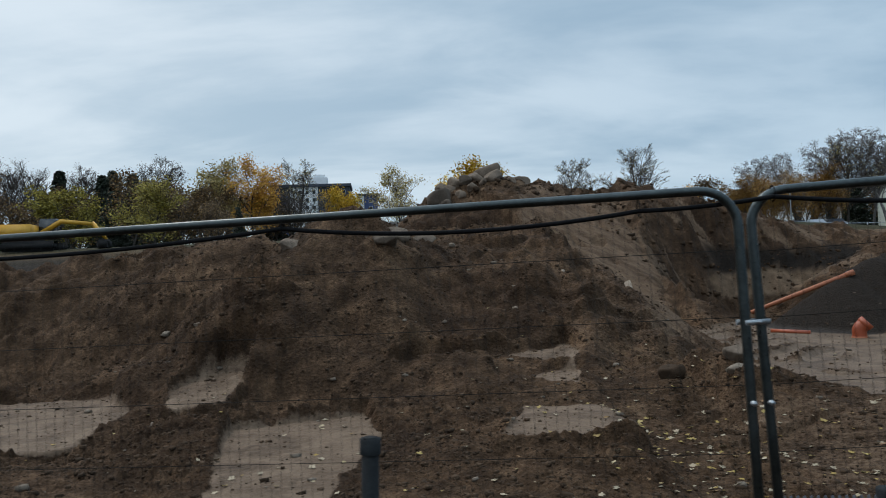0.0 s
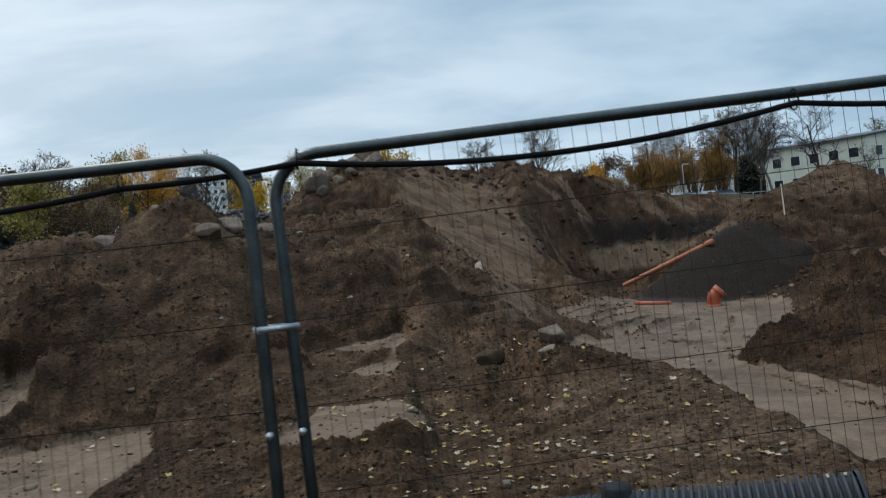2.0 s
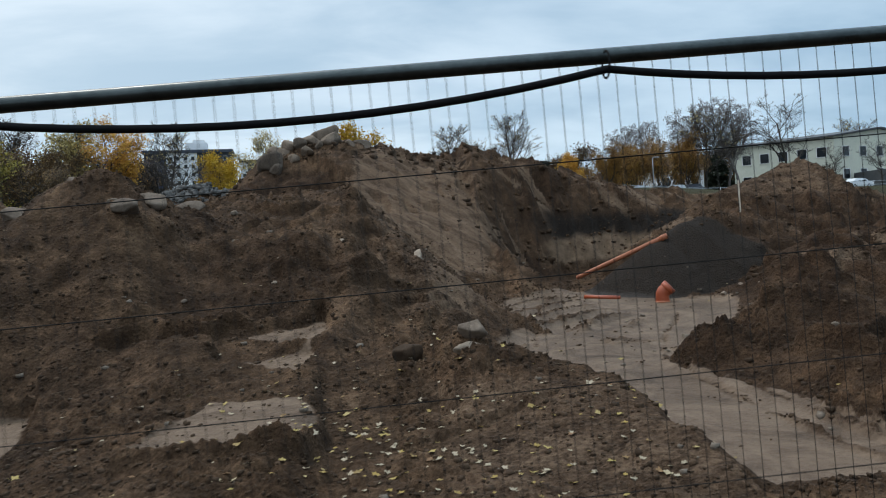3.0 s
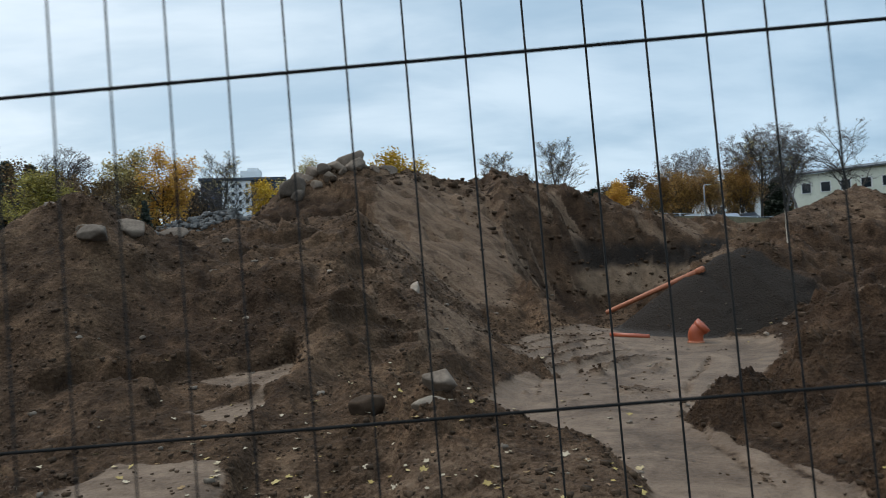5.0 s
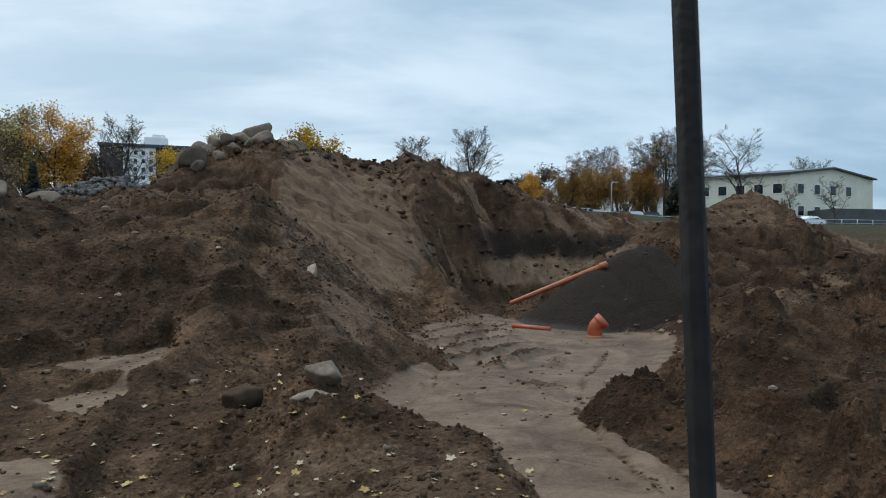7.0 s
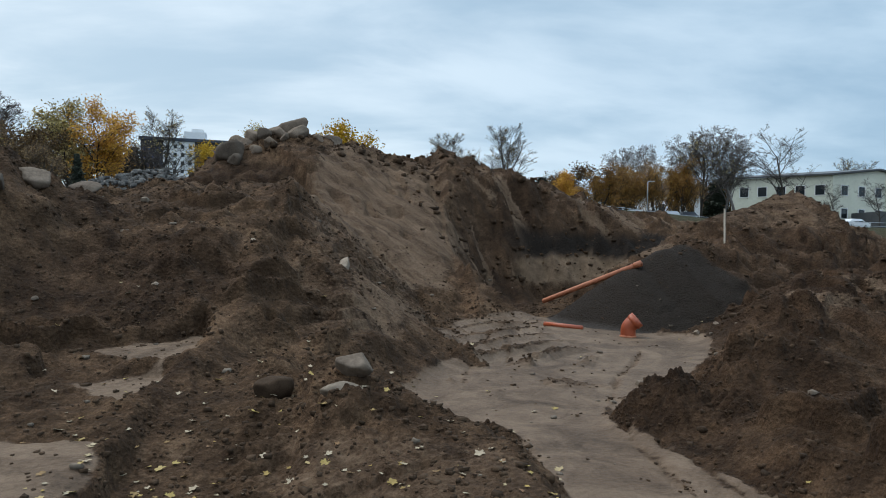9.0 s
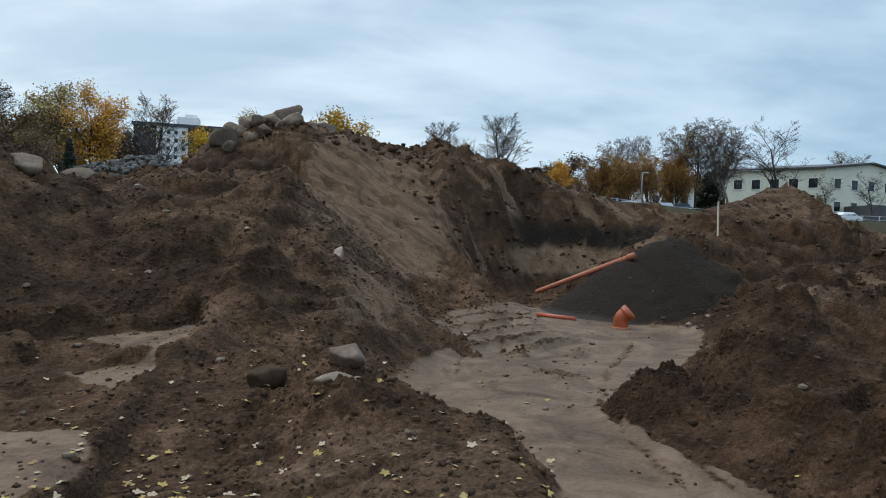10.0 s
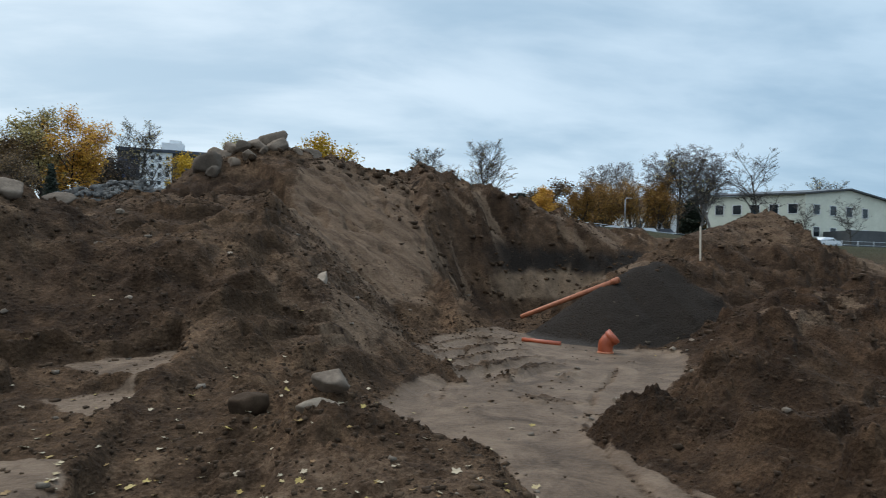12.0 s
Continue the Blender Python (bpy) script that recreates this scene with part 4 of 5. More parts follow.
leaf_meshes = [leaf_mesh(i) for i in range(6)]
lr = random.Random(11)
made = 0
while made < 298:
    zone = lr.random()
    if zone < 0.45:
        x, y = lr.uniform(-2.5, 6.0), 5.2 + 5.5 * lr.random() ** 1.2
    elif zone < 0.8:
        x, y = lr.gauss(3.0, 1.1), lr.gauss(8.0, 1.6)
    else:
        x, y = lr.uniform(-6, 13), lr.uniform(6, 19)
    if y < 4.6:
        continue
    size = lr.uniform(0.024, 0.048)
    ob = new("fallen_leaf", leaf_meshes[made % 6])
    ob.matrix_basis = Matrix.LocRotScale((x, y, ground_z(x, y) + 0.012), Euler((lr.uniform(-0.35, 0.35), lr.uniform(-0.35, 0.35), lr.uniform(0, 6.28))), (size, size, size * 0.8))
    tagged(ob, "curled pale yellow maple leaf fallen on soil", "leaf", "fallen leaves")
    made += 1

# the smaller leaves, too many to count, trodden into the soil
src = leaf_meshes[0]
lv = np.empty(len(src.vertices) * 3)
src.vertices.foreach_get("co", lv)
lv = lv.reshape(-1, 3)
lf = [tuple(p.vertices) for p in src.polygons]
nl = 300
lx_ = np.concatenate([rnd.normal(4.1, 0.9, 130), rnd.normal(2.9, 0.45, 90), rnd.uniform(-5, 6, 80)])
ly_ = np.concatenate([5.6 + 3.2 * rnd.rand(130) ** 1.5, rnd.uniform(6.5, 11.0, 90), rnd.uniform(5.5, 13, 80)])
lz_ = ground(lx_, ly_)[0] + 0.008
V, Fc = [], []
for k in range(nl):
    a, sc = rnd.rand() * 6.283, rnd.uniform(0.014, 0.034)
    q = lv * sc
    V.append(np.stack([q[:, 0] * math.cos(a) - q[:, 1] * math.sin(a) + lx_[k], q[:, 0] * math.sin(a) + q[:, 1] * math.cos(a) + ly_[k], q[:, 2] * 0.8 + q[:, 0] * rnd.uniform(-0.3, 0.3) + lz_[k]], -1))
    Fc += [tuple(i + k * len(lv) for i in f) for f in lf]
me = bpy.data.meshes.new("leaf_litter")
me.from_pydata(np.concatenate(V).tolist(), [], Fc)
litter = Mat("trodden_leaves", 0.75)
litter.color(litter.ramp(litter.island(), (0.0, (0.22, 0.18, 0.12)), (0.40, (0.30, 0.25, 0.17)), (0.60, (0.30, 0.20, 0.04)), (0.85, (0.20, 0.13, 0.03)), (1.0, (0.14, 0.07, 0.03))))
me.materials.append(litter.m)
tagged(new("leaf_litter", me), "pale and yellow leaves trodden into the soil", "leaves", kind="stuff")

# ---- trees ----
BARK = varied("grey_bark", (0.035, 0.030, 0.026), (0.090, 0.080, 0.070), 3, 0.9)
BIRCH = varied("birch_bark", (0.06, 0.05, 0.048), (0.26, 0.24, 0.23), 1.5, 0.85)


def leaf_paint(name, *stops):
    m = Mat(name, 0.75)
    m.color(m.ramp(m.island(), *stops))
    return m.m


L_ORANGE = leaf_paint("orange_autumn_leaves", (0, (0.27, 0.11, 0.014)), (0.5, (0.50, 0.24, 0.018)), (1, (0.64, 0.36, 0.03)))
L_YELLOW = leaf_paint("yellow_autumn_leaves", (0, (0.36, 0.22, 0.014)), (0.5, (0.58, 0.37, 0.024)), (1, (0.70, 0.50, 0.06)))
L_PALE = leaf_paint("pale_yellow_leaves", (0, (0.25, 0.19, 0.05)), (1, (0.50, 0.40, 0.16)))
L_OLIVE = leaf_paint("olive_yellow_leaves", (0, (0.10, 0.085, 0.012)), (1, (0.33, 0.26, 0.03)))
L_BROWN = leaf_paint("brown_autumn_leaves", (0, (0.045, 0.025, 0.012)), (0.6, (0.12, 0.068, 0.024)), (1, (0.24, 0.14, 0.035)))
L_WILLOW = leaf_paint("rust_willow_leaves", (0, (0.12, 0.055, 0.008)), (0.6, (0.24, 0.115, 0.014)), (1, (0.36, 0.20, 0.03)))
L_TWIG = leaf_paint("fine_grey_twigs", (0, (0.050, 0.040, 0.040)), (1, (0.120, 0.095, 0.090)))
L_FIR = leaf_paint("dark_fir_needles", (0, (0.010, 0.016, 0.010)), (1, (0.030, 0.042, 0.022)))


def limbs(rnd_, height, spread, droop, levels, kids, trunk_part, thin):
    """Points and radii of the branches of one tree of the given height; its twig ends."""
    out, ends = [], []

    def grow(p, d, length, r, level):
        n = 4
        pts, q, dd = [p.copy()], p.copy(), d.copy()
        for i in range(n):
            dd = (dd + Vector((rnd_.gauss(0, 0.14), rnd_.gauss(0, 0.14), (0.10 if level < 2 else -droop) + rnd_.gauss(0, 0.08)))).normalized()
            q = q + dd * length / n
            pts.append(q.copy())
        rads = [r * (1 - 0.62 * i / n) for i in range(n + 1)]
        out.append((pts, rads, level))
        if level >= levels:
            ends.extend(pts[1:])
            return
        for k in range(kids[level]):
            t = trunk_part + (1 - trunk_part) * (k + rnd_.random()) / kids[level] if level == 0 else 0.25 + 0.75 * (k + rnd_.random()) / kids[level]
            i = min(int(t * n), n - 1)
            s_ = pts[i].lerp(pts[i + 1], t * n - i)
            side = Vector((rnd_.gauss(0, 1), rnd_.gauss(0, 1), 0)).normalized()
            tan = (pts[i + 1] - pts[i]).normalized()
            nd = (tan * (1 - spread) + side * spread * 1.25 + Vector((0, 0, 0.18))).normalized()
            grow(s_, nd, length * rnd_.uniform(0.42, 0.62) * (1.15 - 0.45 * t), max(rads[i] * 0.55, thin), level + 1)

    grow(Vector((0, 0, 0)), Vector((rnd_.gauss(0, 0.03), rnd_.gauss(0, 0.03), 1)), height * 0.82, height * 0.017, 0)
    return out, ends


def wood_mesh(name, branches, material):
    V, Fc = [], []
    for pts, rads, level in branches:
        sides = (7, 5, 4, 3, 3)[min(level, 4)]
        start = len(V)
        t = (pts[-1] - pts[0]).normalized()
        a = t.orthogonal().normalized()
        b = t.cross(a)
        for p, r in zip(pts, rads):
            for k in range(sides):
                w = 2 * math.pi * k / sides
                V.append(p + (a * math.cos(w) + b * math.sin(w)) * r)
        for i in range(len(pts) - 1):
            for k in range(sides):
                u = start + i * sides
                Fc.append((u + k, u + (k + 1) % sides, u + sides + (k + 1) % sides, u + sides + k))
    me = bpy.data.meshes.new(name)
    me.from_pydata([v[:] for v in V], [], Fc)
    me.materials.append(material)
    return me


def leaves_mesh(name, rnd_, places, size, material, jitter):
    """Many small folded leaves, each an island of its own."""
    V, Fc = [], []
    for p in places:
        c = p + Vector((rnd_.gauss(0, jitter), rnd_.gauss(0, jitter), rnd_.gauss(0, jitter)))
        a = Vector((rnd_.gauss(0, 1), rnd_.gauss(0, 1), rnd_.gauss(0, 1))).normalized()
        b = a.orthogonal().normalized()
        f = a.cross(b) * 0.3
        s_ = size * rnd_.uniform(0.6, 1.3)
        i = len(V)
        V += [c - a * s_, c + b * s_ * 0.7 + f * s_, c + a * s_, c - b * s_ * 0.7 + f * s_]
        Fc += [(i, i + 1, i + 2), (i, i + 2, i + 3)]
    me = bpy.data.meshes.new(name)
    me.from_pydata([v[:] for v in V], [], Fc)
    me.materials.append(material)
    return me


def broad_tree(seed, label, spread, droop, levels, kids, leaf, count, leaf_size, jitter, bark=None, trunk_part=0.25, low=0.0, category="tree"):
    """A tree ten metres high."""
    rnd_ = random.Random(seed)
    br, ends = limbs(rnd_, 10.0, spread, droop, levels, kids, trunk_part, 0.017)
    top = sorted(e.z for e in ends)[int(len(ends) * 0.97)]
    k = 10.0 / top
    br = [([p * k for p in pts], [r * k for r in rads], lv) for pts, rads, lv in br]
    ends = [e * k for e in ends if e.z * k > low]
    t = thing("tree", label, category, at=pose(0, -400, -60))
    part("trunk", wood_mesh("trunk", [b for b in br if b[2] == 0], bark or BARK), None, t)
    part("bough", wood_mesh("bough", [b for b in br if b[2] > 0], bark or BARK), None, t)
    if count:
        part("crown", leaves_mesh("crown", rnd_, [rnd_.choice(ends) for _ in range(count)], leaf_size, leaf, jitter), None, t)
    return t


def fir_tree(seed, label):
    rnd_ = random.Random(seed)
    t = thing("tree", label, "conifer", at=pose(0, -400, -60))
    part("trunk", tube(bmesh.new(), [(0, 0, -0.3), (0, 0, 9.6)], [0.17, 0.02], 7), BARK, t)
    br, places = [], []
    z = 0.9
    while z < 9.7:
        reach = 2.4 * (1 - z / 10.0) ** 0.8 + 0.15
        for k in range(9):
            a = rnd_.random() * 6.283
            r = reach * rnd_.uniform(0.65, 1.1)
            d = Vector((math.cos(a), math.sin(a), 0))
            pts = [Vector((0, 0, z)) + d * r * f + Vector((0, 0, -0.30 * r * f * f + 0.05 * f)) for f in (0, 0.5, 1.0)]
            br.append((pts, [0.03, 0.02, 0.008], 3))
            for _ in range(26):
                f = rnd_.random() ** 0.7
                places.append(pts[0].lerp(pts[2], f) + Vector((rnd_.gauss(0, 0.10), rnd_.gauss(0, 0.10), -0.12 * rnd_.random())))
        z += 0.30
    part("bough", wood_mesh("bough", br, BARK), None, t)
    part("crown", leaves_mesh("crown", rnd_, places, 0.21, L_FIR, 0.07), None, t)
    return t


PROTO = {
    "round": broad_tree(1, "bare round-crowned tree with a few yellowed leaves", 0.52, 0.02, 4, (13, 7, 6, 4), L_PALE, 500, 0.08, 0.12, trunk_part=0.2),
    "spread": broad_tree(2, "bare wide-spreading tree with crooked grey branches", 0.60, 0.0, 4, (10, 6, 5, 4), L_TWIG, 500, 0.06, 0.1, trunk_part=0.25),
    "birch": broad_tree(3, "slender birch with thin drooping bare twigs", 0.38, 0.22, 4, (20, 7, 5, 3), L_TWIG, 3500, 0.06, 0.15, BIRCH, trunk_part=0.22),
    "grey": broad_tree(4, "tall bare grey tree with fine upright twigs", 0.36, 0.03, 4, (18, 7, 5, 3), L_TWIG, 2500, 0.06, 0.15, trunk_part=0.2),
    "maple": broad_tree(5, "maple in dense bright orange autumn leaf", 0.50, 0.03, 3, (12, 6, 5, 0), L_ORANGE, 8500, 0.12, 0.36, trunk_part=0.15),
    "orange": broad_tree(6, "small tree in orange autumn leaf", 0.52, 0.03, 3, (10, 6, 4, 0), L_ORANGE, 4500, 0.15, 0.4, trunk_part=0.1),
    "yellow": broad_tree(7, "leafy tree in bright yellow autumn colour", 0.52, 0.03, 3, (12, 6, 4, 0), L_YELLOW, 6000, 0.15, 0.42, trunk_part=0.08),
    "olive": broad_tree(12, "leafy bush-like tree in olive yellow leaf", 0.55, 0.03, 3, (12, 6, 4, 0), L_OLIVE, 6000, 0.16, 0.42, trunk_part=0.06),
    "halfbare": broad_tree(8, "half-bare tree with thinning pale yellow leaves", 0.48, 0.03, 4, (13, 6, 5, 3), L_PALE, 4200, 0.11, 0.28, trunk_part=0.2),
    "brown": broad_tree(9, "tree in dull brown autumn leaf", 0.48, 0.03, 3, (13, 6, 5, 0), L_BROWN, 4200, 0.13, 0.42, trunk_part=0.08),
    "willow": broad_tree(10, "rust-orange willow shrub with upright stems", 0.34, 0.02, 3, (18, 6, 5, 0), L_WILLOW, 9000, 0.09, 0.40, trunk_part=0.02),
    "spruce": fir_tree(11, "dark green spruce tree"),
}
# kind, place, height of the top
TREES = [
    ("round", 22.8, 80, 16.4), ("round", 18.2, 95, 17.7), ("birch", 39.7, 92, 16.4), ("birch", 43.5, 88, 16.5), ("birch", 47.6, 90, 18.5), ("round", 48.4, 84, 16.6),
    ("birch", 52.1, 82, 18.3), ("birch", 52.6, 86, 17.0), ("spread", 56.8, 80, 17.3), ("spread", 66.9, 84, 12.0), ("spread", 71.7, 82, 12.2), ("maple", -30.6, 105, 20.5),
    ("halfbare", -33.3, 105, 20.6), ("round", -34.6, 150, 29.0), ("yellow", -27.0, 170, 25.0), ("yellow", 4.0, 90, 16.7), ("yellow", 1.1, 92, 15.6), ("halfbare", -6.1, 95, 17.3),
    ("orange", 45.4, 130, 17.2), ("round", 102.2, 125, 21.6)]
TREES_LEFT = [
    ("brown", -30.9, 85, 14.2), ("brown", -27.0, 80, 11.8), ("brown", -38.5, 95, 16.2), ("brown", -34.8, 88, 14.6), ("spruce", -51.7, 90, 18.6),
    ("spruce", -45.5, 92, 18.7), ("spruce", -45.1, 97, 19.1), ("spruce", -51.2, 100, 19.6), ("grey", -63.8, 100, 21.2), ("grey", -63.5, 105, 21.9), ("grey", -56.2, 103, 21.0),
    ("grey", -48.5, 110, 23.2), ("olive", -30.3, 70, 12.6), ("olive", -42.1, 75, 13.2), ("brown", -64.3, 90, 19.1), ("spruce", -71.9, 95, 21.1), ("spruce", -28.5, 92, 13.0),
    ("brown", -40.5, 86, 16.5), ("grey", -70.0, 98, 21.0), ("brown", -56.0, 85, 14.0), ("brown", -48.0, 84, 14.5)]
SHRUBS = [("willow", 34.0, 85, 11.6), ("willow", 35.1, 84, 12.2), ("willow", 37.2, 83, 12.5), ("willow", 39.5, 84, 12.2), ("willow", 41.3, 82, 12.7), ("willow", 43.2, 84, 12.4), ("willow", 45.0, 82, 13.3), ("willow", 46.6, 83, 12.0)]
tr = random.Random(5)


def plant(kind, x, y, top, wide=1.0):
    z = ground_z(x, y) - 0.15
    k = (top - z) / 10.0
    return copy_thing(PROTO[kind], Matrix.LocRotScale((x, y, z), Euler((0, 0, tr.uniform(0, 6.28))), (k * wide, k * wide, k)))


for kind, x, y, top in TREES:
    plant(kind, x, y, top, 0.85 if kind == "birch" else 1.0)
for kind, x, y, top in TREES_LEFT:
    plant(kind, x, y, top, 1.15 if kind != "spruce" else 0.9)
for kind, x, y, top in SHRUBS:
    plant(kind, x, y, top, 1.1)
# the far wood along the skyline
for i in range(56):
    x = -6 + 2.4 * i + tr.uniform(-1.2, 1.2)
    y = tr.uniform(150, 185)
    plant("spruce" if tr.random() < 0.7 else "brown", x, y, tr.uniform(18.5, 21.8), 1.5)
for i in range(24):
    plant(("spruce", "brown", "grey")[i % 3], -85 + 2.5 * i + tr.uniform(-1, 1), tr.uniform(112, 130), tr.uniform(17, 20.5), 1.3)
for ob in PROTO.values():
    for o in (*ob.children_recursive, ob):
        bpy.data.objects.remove(o)


# ---- buildings ----
WHITE_WALL = varied("white_facade_panels", (0.62, 0.64, 0.66), (0.78, 0.80, 0.82), 0.3, 0.8)
DARK_WALL = varied("dark_blue_facade", (0.020, 0.028, 0.045), (0.045, 0.058, 0.085), 0.3, 0.7)
BLUE_WALL = varied("blue_balcony_panel", (0.025, 0.045, 0.12), (0.05, 0.08, 0.19), 0.5, 0.6)
CREAM = varied("cream_render", (0.50, 0.50, 0.42), (0.66, 0.66, 0.56), 0.4, 0.9)
ROOF = varied("grey_roof_sheet", (0.035, 0.037, 0.040), (0.075, 0.078, 0.082), 0.8, 0.6)
pane = Mat("window_glass", 0.08)
pane.color((0.012, 0.016, 0.02))
PANE = pane.m
FRAME = varied("white_window_frame", (0.55, 0.55, 0.55), (0.75, 0.75, 0.75), 3, 0.5)


def slab(x0, y0, z0, x1, y1, z1, bevel=0.0):
    return box(bmesh.new(), x0, y0, z0, x1, y1, z1, bevel)


def window(parent, x, y, z, w, h, frame_mat=None):
    """A window in a wall that faces -y: a frame with a recessed pane."""
    bm = bmesh.new()
    t = 0.09
    for a in ((-w / 2 - t, -h / 2 - t, w / 2 + t, -h / 2), (-w / 2 - t, h / 2, w / 2 + t, h / 2 + t), (-w / 2 - t, -h / 2, -w / 2, h / 2), (w / 2, -h / 2, w / 2 + t, h / 2)):
        box(bm, a[0], -0.08, a[1], a[2], 0.06, a[3])
    f = part("window", bm, frame_mat or FRAME, parent, smooth=False)
    f.matrix_basis = pose(x, y, z)
    part("pane", slab(-w / 2, 0.0, -h / 2, w / 2, 0.04, h / 2), PANE, f, smooth=False)
    return f


gz = 12.0
flats = thing("apartment_building", "distant five-storey apartment block, white and dark blue", "building", at=pose(-61.4, 260, gz, 0, 0, 6))
part("wall", slab(0, 0, 0, 10.6, 14, 28.2), WHITE_WALL, flats, "white panel facade", False)
part("side_wall", slab(-7.6, 0.6, 0, -0.02, 14, 28.2), DARK_WALL, flats, "dark facade with balconies", False)
part("side_wall", slab(10.62, 0.4, 0, 22.8, 14, 28.2), DARK_WALL, flats, "dark blue facade", False)
part("roof", slab(-8.2, -0.6, 28.21, 23.4, 14.6, 29.3), DARK_WALL, flats, smooth=False)
part("roof_house", slab(6.5, 3, 29.31, 14.0, 9, 32.4), WHITE_WALL, flats, smooth=False)
part("roof_house", slab(9, 4, 32.41, 13, 8, 33.6), WHITE_WALL, flats, smooth=False)
for row in range(8):
    for c in range(4):
        window(flats, 1.5 + 2.55 * c, -0.04, 26.2 - 2.95 * row, 1.15, 1.35)
    for c in range(2):
        window(flats, -5.7 + 3.4 * c, 0.56, 26.2 - 2.95 * row, 1.4, 1.4)
        b = part("balcony", slab(-1.4, -1.2, -0.5, 1.4, 0.0, 0.5), BLUE_WALL, flats, "blue balcony front", False)
        b.matrix_basis = pose(-5.7 + 3.4 * c, 0.55, 25.0 - 2.95 * row)
    window(flats, 13.0, 0.36, 26.2 - 2.95 * row, 1.3, 1.4)
    window(flats, 20.4, 0.36, 26.2 - 2.95 * row, 1.3, 1.4)
    b = part("balcony", slab(-1.5, -1.2, -0.5, 1.5, 0.0, 0.5), BLUE_WALL, flats, "blue balcony front", False)
    b.matrix_basis = pose(16.4, 0.35, 25.0 - 2.95 * row)
annex = thing("apartment_building", "lower white and blue house beside the apartment block", "building", at=pose(-74.5, 255, gz))
part("wall", slab(0, 0, 0, 3.4, 8, 19.0), WHITE_WALL, annex, smooth=False)
part("side_wall", slab(3.42, 0.3, 0, 7.0, 8, 18.0), BLUE_WALL, annex, smooth=False)
part("roof", slab(-0.3, -0.3, 19.01, 3.7, 8.3, 19.4), ROOF, annex, smooth=False)
for row in range(4):
    window(annex, 1.7, -0.04, 17.2 - 2.9 * row, 1.1, 1.3)

rear = thing("apartment_building", "dark blue and white house behind the apartment block", "building", at=pose(-36.6, 268, gz, 0, 0, 6))
part("wall", slab(0, 0, 0, 2.6, 10, 25.0), WHITE_WALL, rear, smooth=False)
part("side_wall", slab(2.62, 0.3, 0, 8.0, 10, 25.0), BLUE_WALL, rear, smooth=False)
part("roof", slab(-0.4, -0.4, 25.01, 8.4, 10.4, 25.8), DARK_WALL, rear, smooth=False)
for row in range(5):
    window(rear, 1.3, -0.04, 23.0 - 2.9 * row, 1.1, 1.3)
    window(rear, 5.2, 0.26, 23.0 - 2.9 * row, 1.2, 1.3)

# the long cream building: its long side runs back from the corner
gz = 6.3
hall = thing("office_building", "long cream two-storey building with grey pitched roof", "building", at=pose(79.2, 100, gz, 0, 0, 0))
ang = math.degrees(math.atan2(0.71, -0.70))
long_side = part("wall", slab(0, -0.15, 0, 15, 0.15, 8.9), CREAM, hall, "cream rendered long wall", False)
# the wall's own x runs away from the viewer; its face looks to -y after the turn
long_side.matrix_basis = Matrix.Translation((0, 0, 0)) @ pose(0, 0, 0, 0, 0, ang)
for row in range(2):
    for c in range(5):
        w = window(hall, 0, 0, 0, 1.3, 1.5)
        w.matrix_basis = pose(0, 0, 0, 0, 0, ang) @ pose(1.8 + 2.8 * c, 0.19, 3.0 + 3.6 * row, 0, 0, 180)
bm = bmesh.new()
gw = 20.0
vs = [bm.verts.new(v) for v in ((0, 0, 0), (gw, 5, 0), (gw, 5, 8.9), (gw / 2, 2.5, 10.2), (0, 0, 8.9), (-0.1, 0.3, 0), (gw - 0.1, 5.3, 0), (gw - 0.1, 5.3, 8.9), (gw / 2 - 0.1, 2.8, 10.2), (-0.1, 0.3, 8.9))]
bm.faces.new(vs[:5])
bm.faces.new(vs[5:][::-1])
for i in range(5):
    bm.faces.new((vs[i], vs[5 + i], vs[5 + (i + 1) % 5], vs[(i + 1) % 5]))
bmesh.ops.recalc_face_normals(bm, faces=bm.faces[:])
part("gable_wall", bm, CREAM, hall, "cream rendered gable wall", False)
d = Vector((math.cos(radians(ang)), math.sin(radians(ang)), 0))
bm = bmesh.new()
e0, e1, r0 = Vector((-0.5, -0.6, 8.85)), Vector((gw + 0.6, 4.6, 8.85)), Vector((gw / 2, 2.0, 10.25))
rows = []
for k in (0, 16):
    off = d * k
    rows.append([bm.verts.new(p + off + Vector((0, 0, h))) for p, h in ((e0, 0), (r0, 0), (e1, 0), (e1, 0.25), (r0, 0.25), (e0, 0.25))])
for i in range(6):
    bm.faces.new((rows[0][i], rows[0][(i + 1) % 6], rows[1][(i + 1) % 6], rows[1][i]))
bm.faces.new(rows[0][::-1])
bm.faces.new(rows[1])
bmesh.ops.recalc_face_normals(bm, faces=bm.faces[:])
part("roof", bm, ROOF, hall, "grey roof with deep eaves", False)
ga = math.degrees(math.atan2(5, gw))
for row in range(2):
    for c in range(4):
        w = window(hall, 0, 0, 0, 1.4, 1.5)
        w.matrix_basis = pose(0, 0, 0, 0, 0, ga) @ pose(2.4 + 3.9 * c, -0.06, 3.0 + 3.6 * row)
part("porch", slab(3.5, -5.5, 0, 14, 0.4, 3.0), ROOF, hall, "dark grey flat-roofed porch", False)

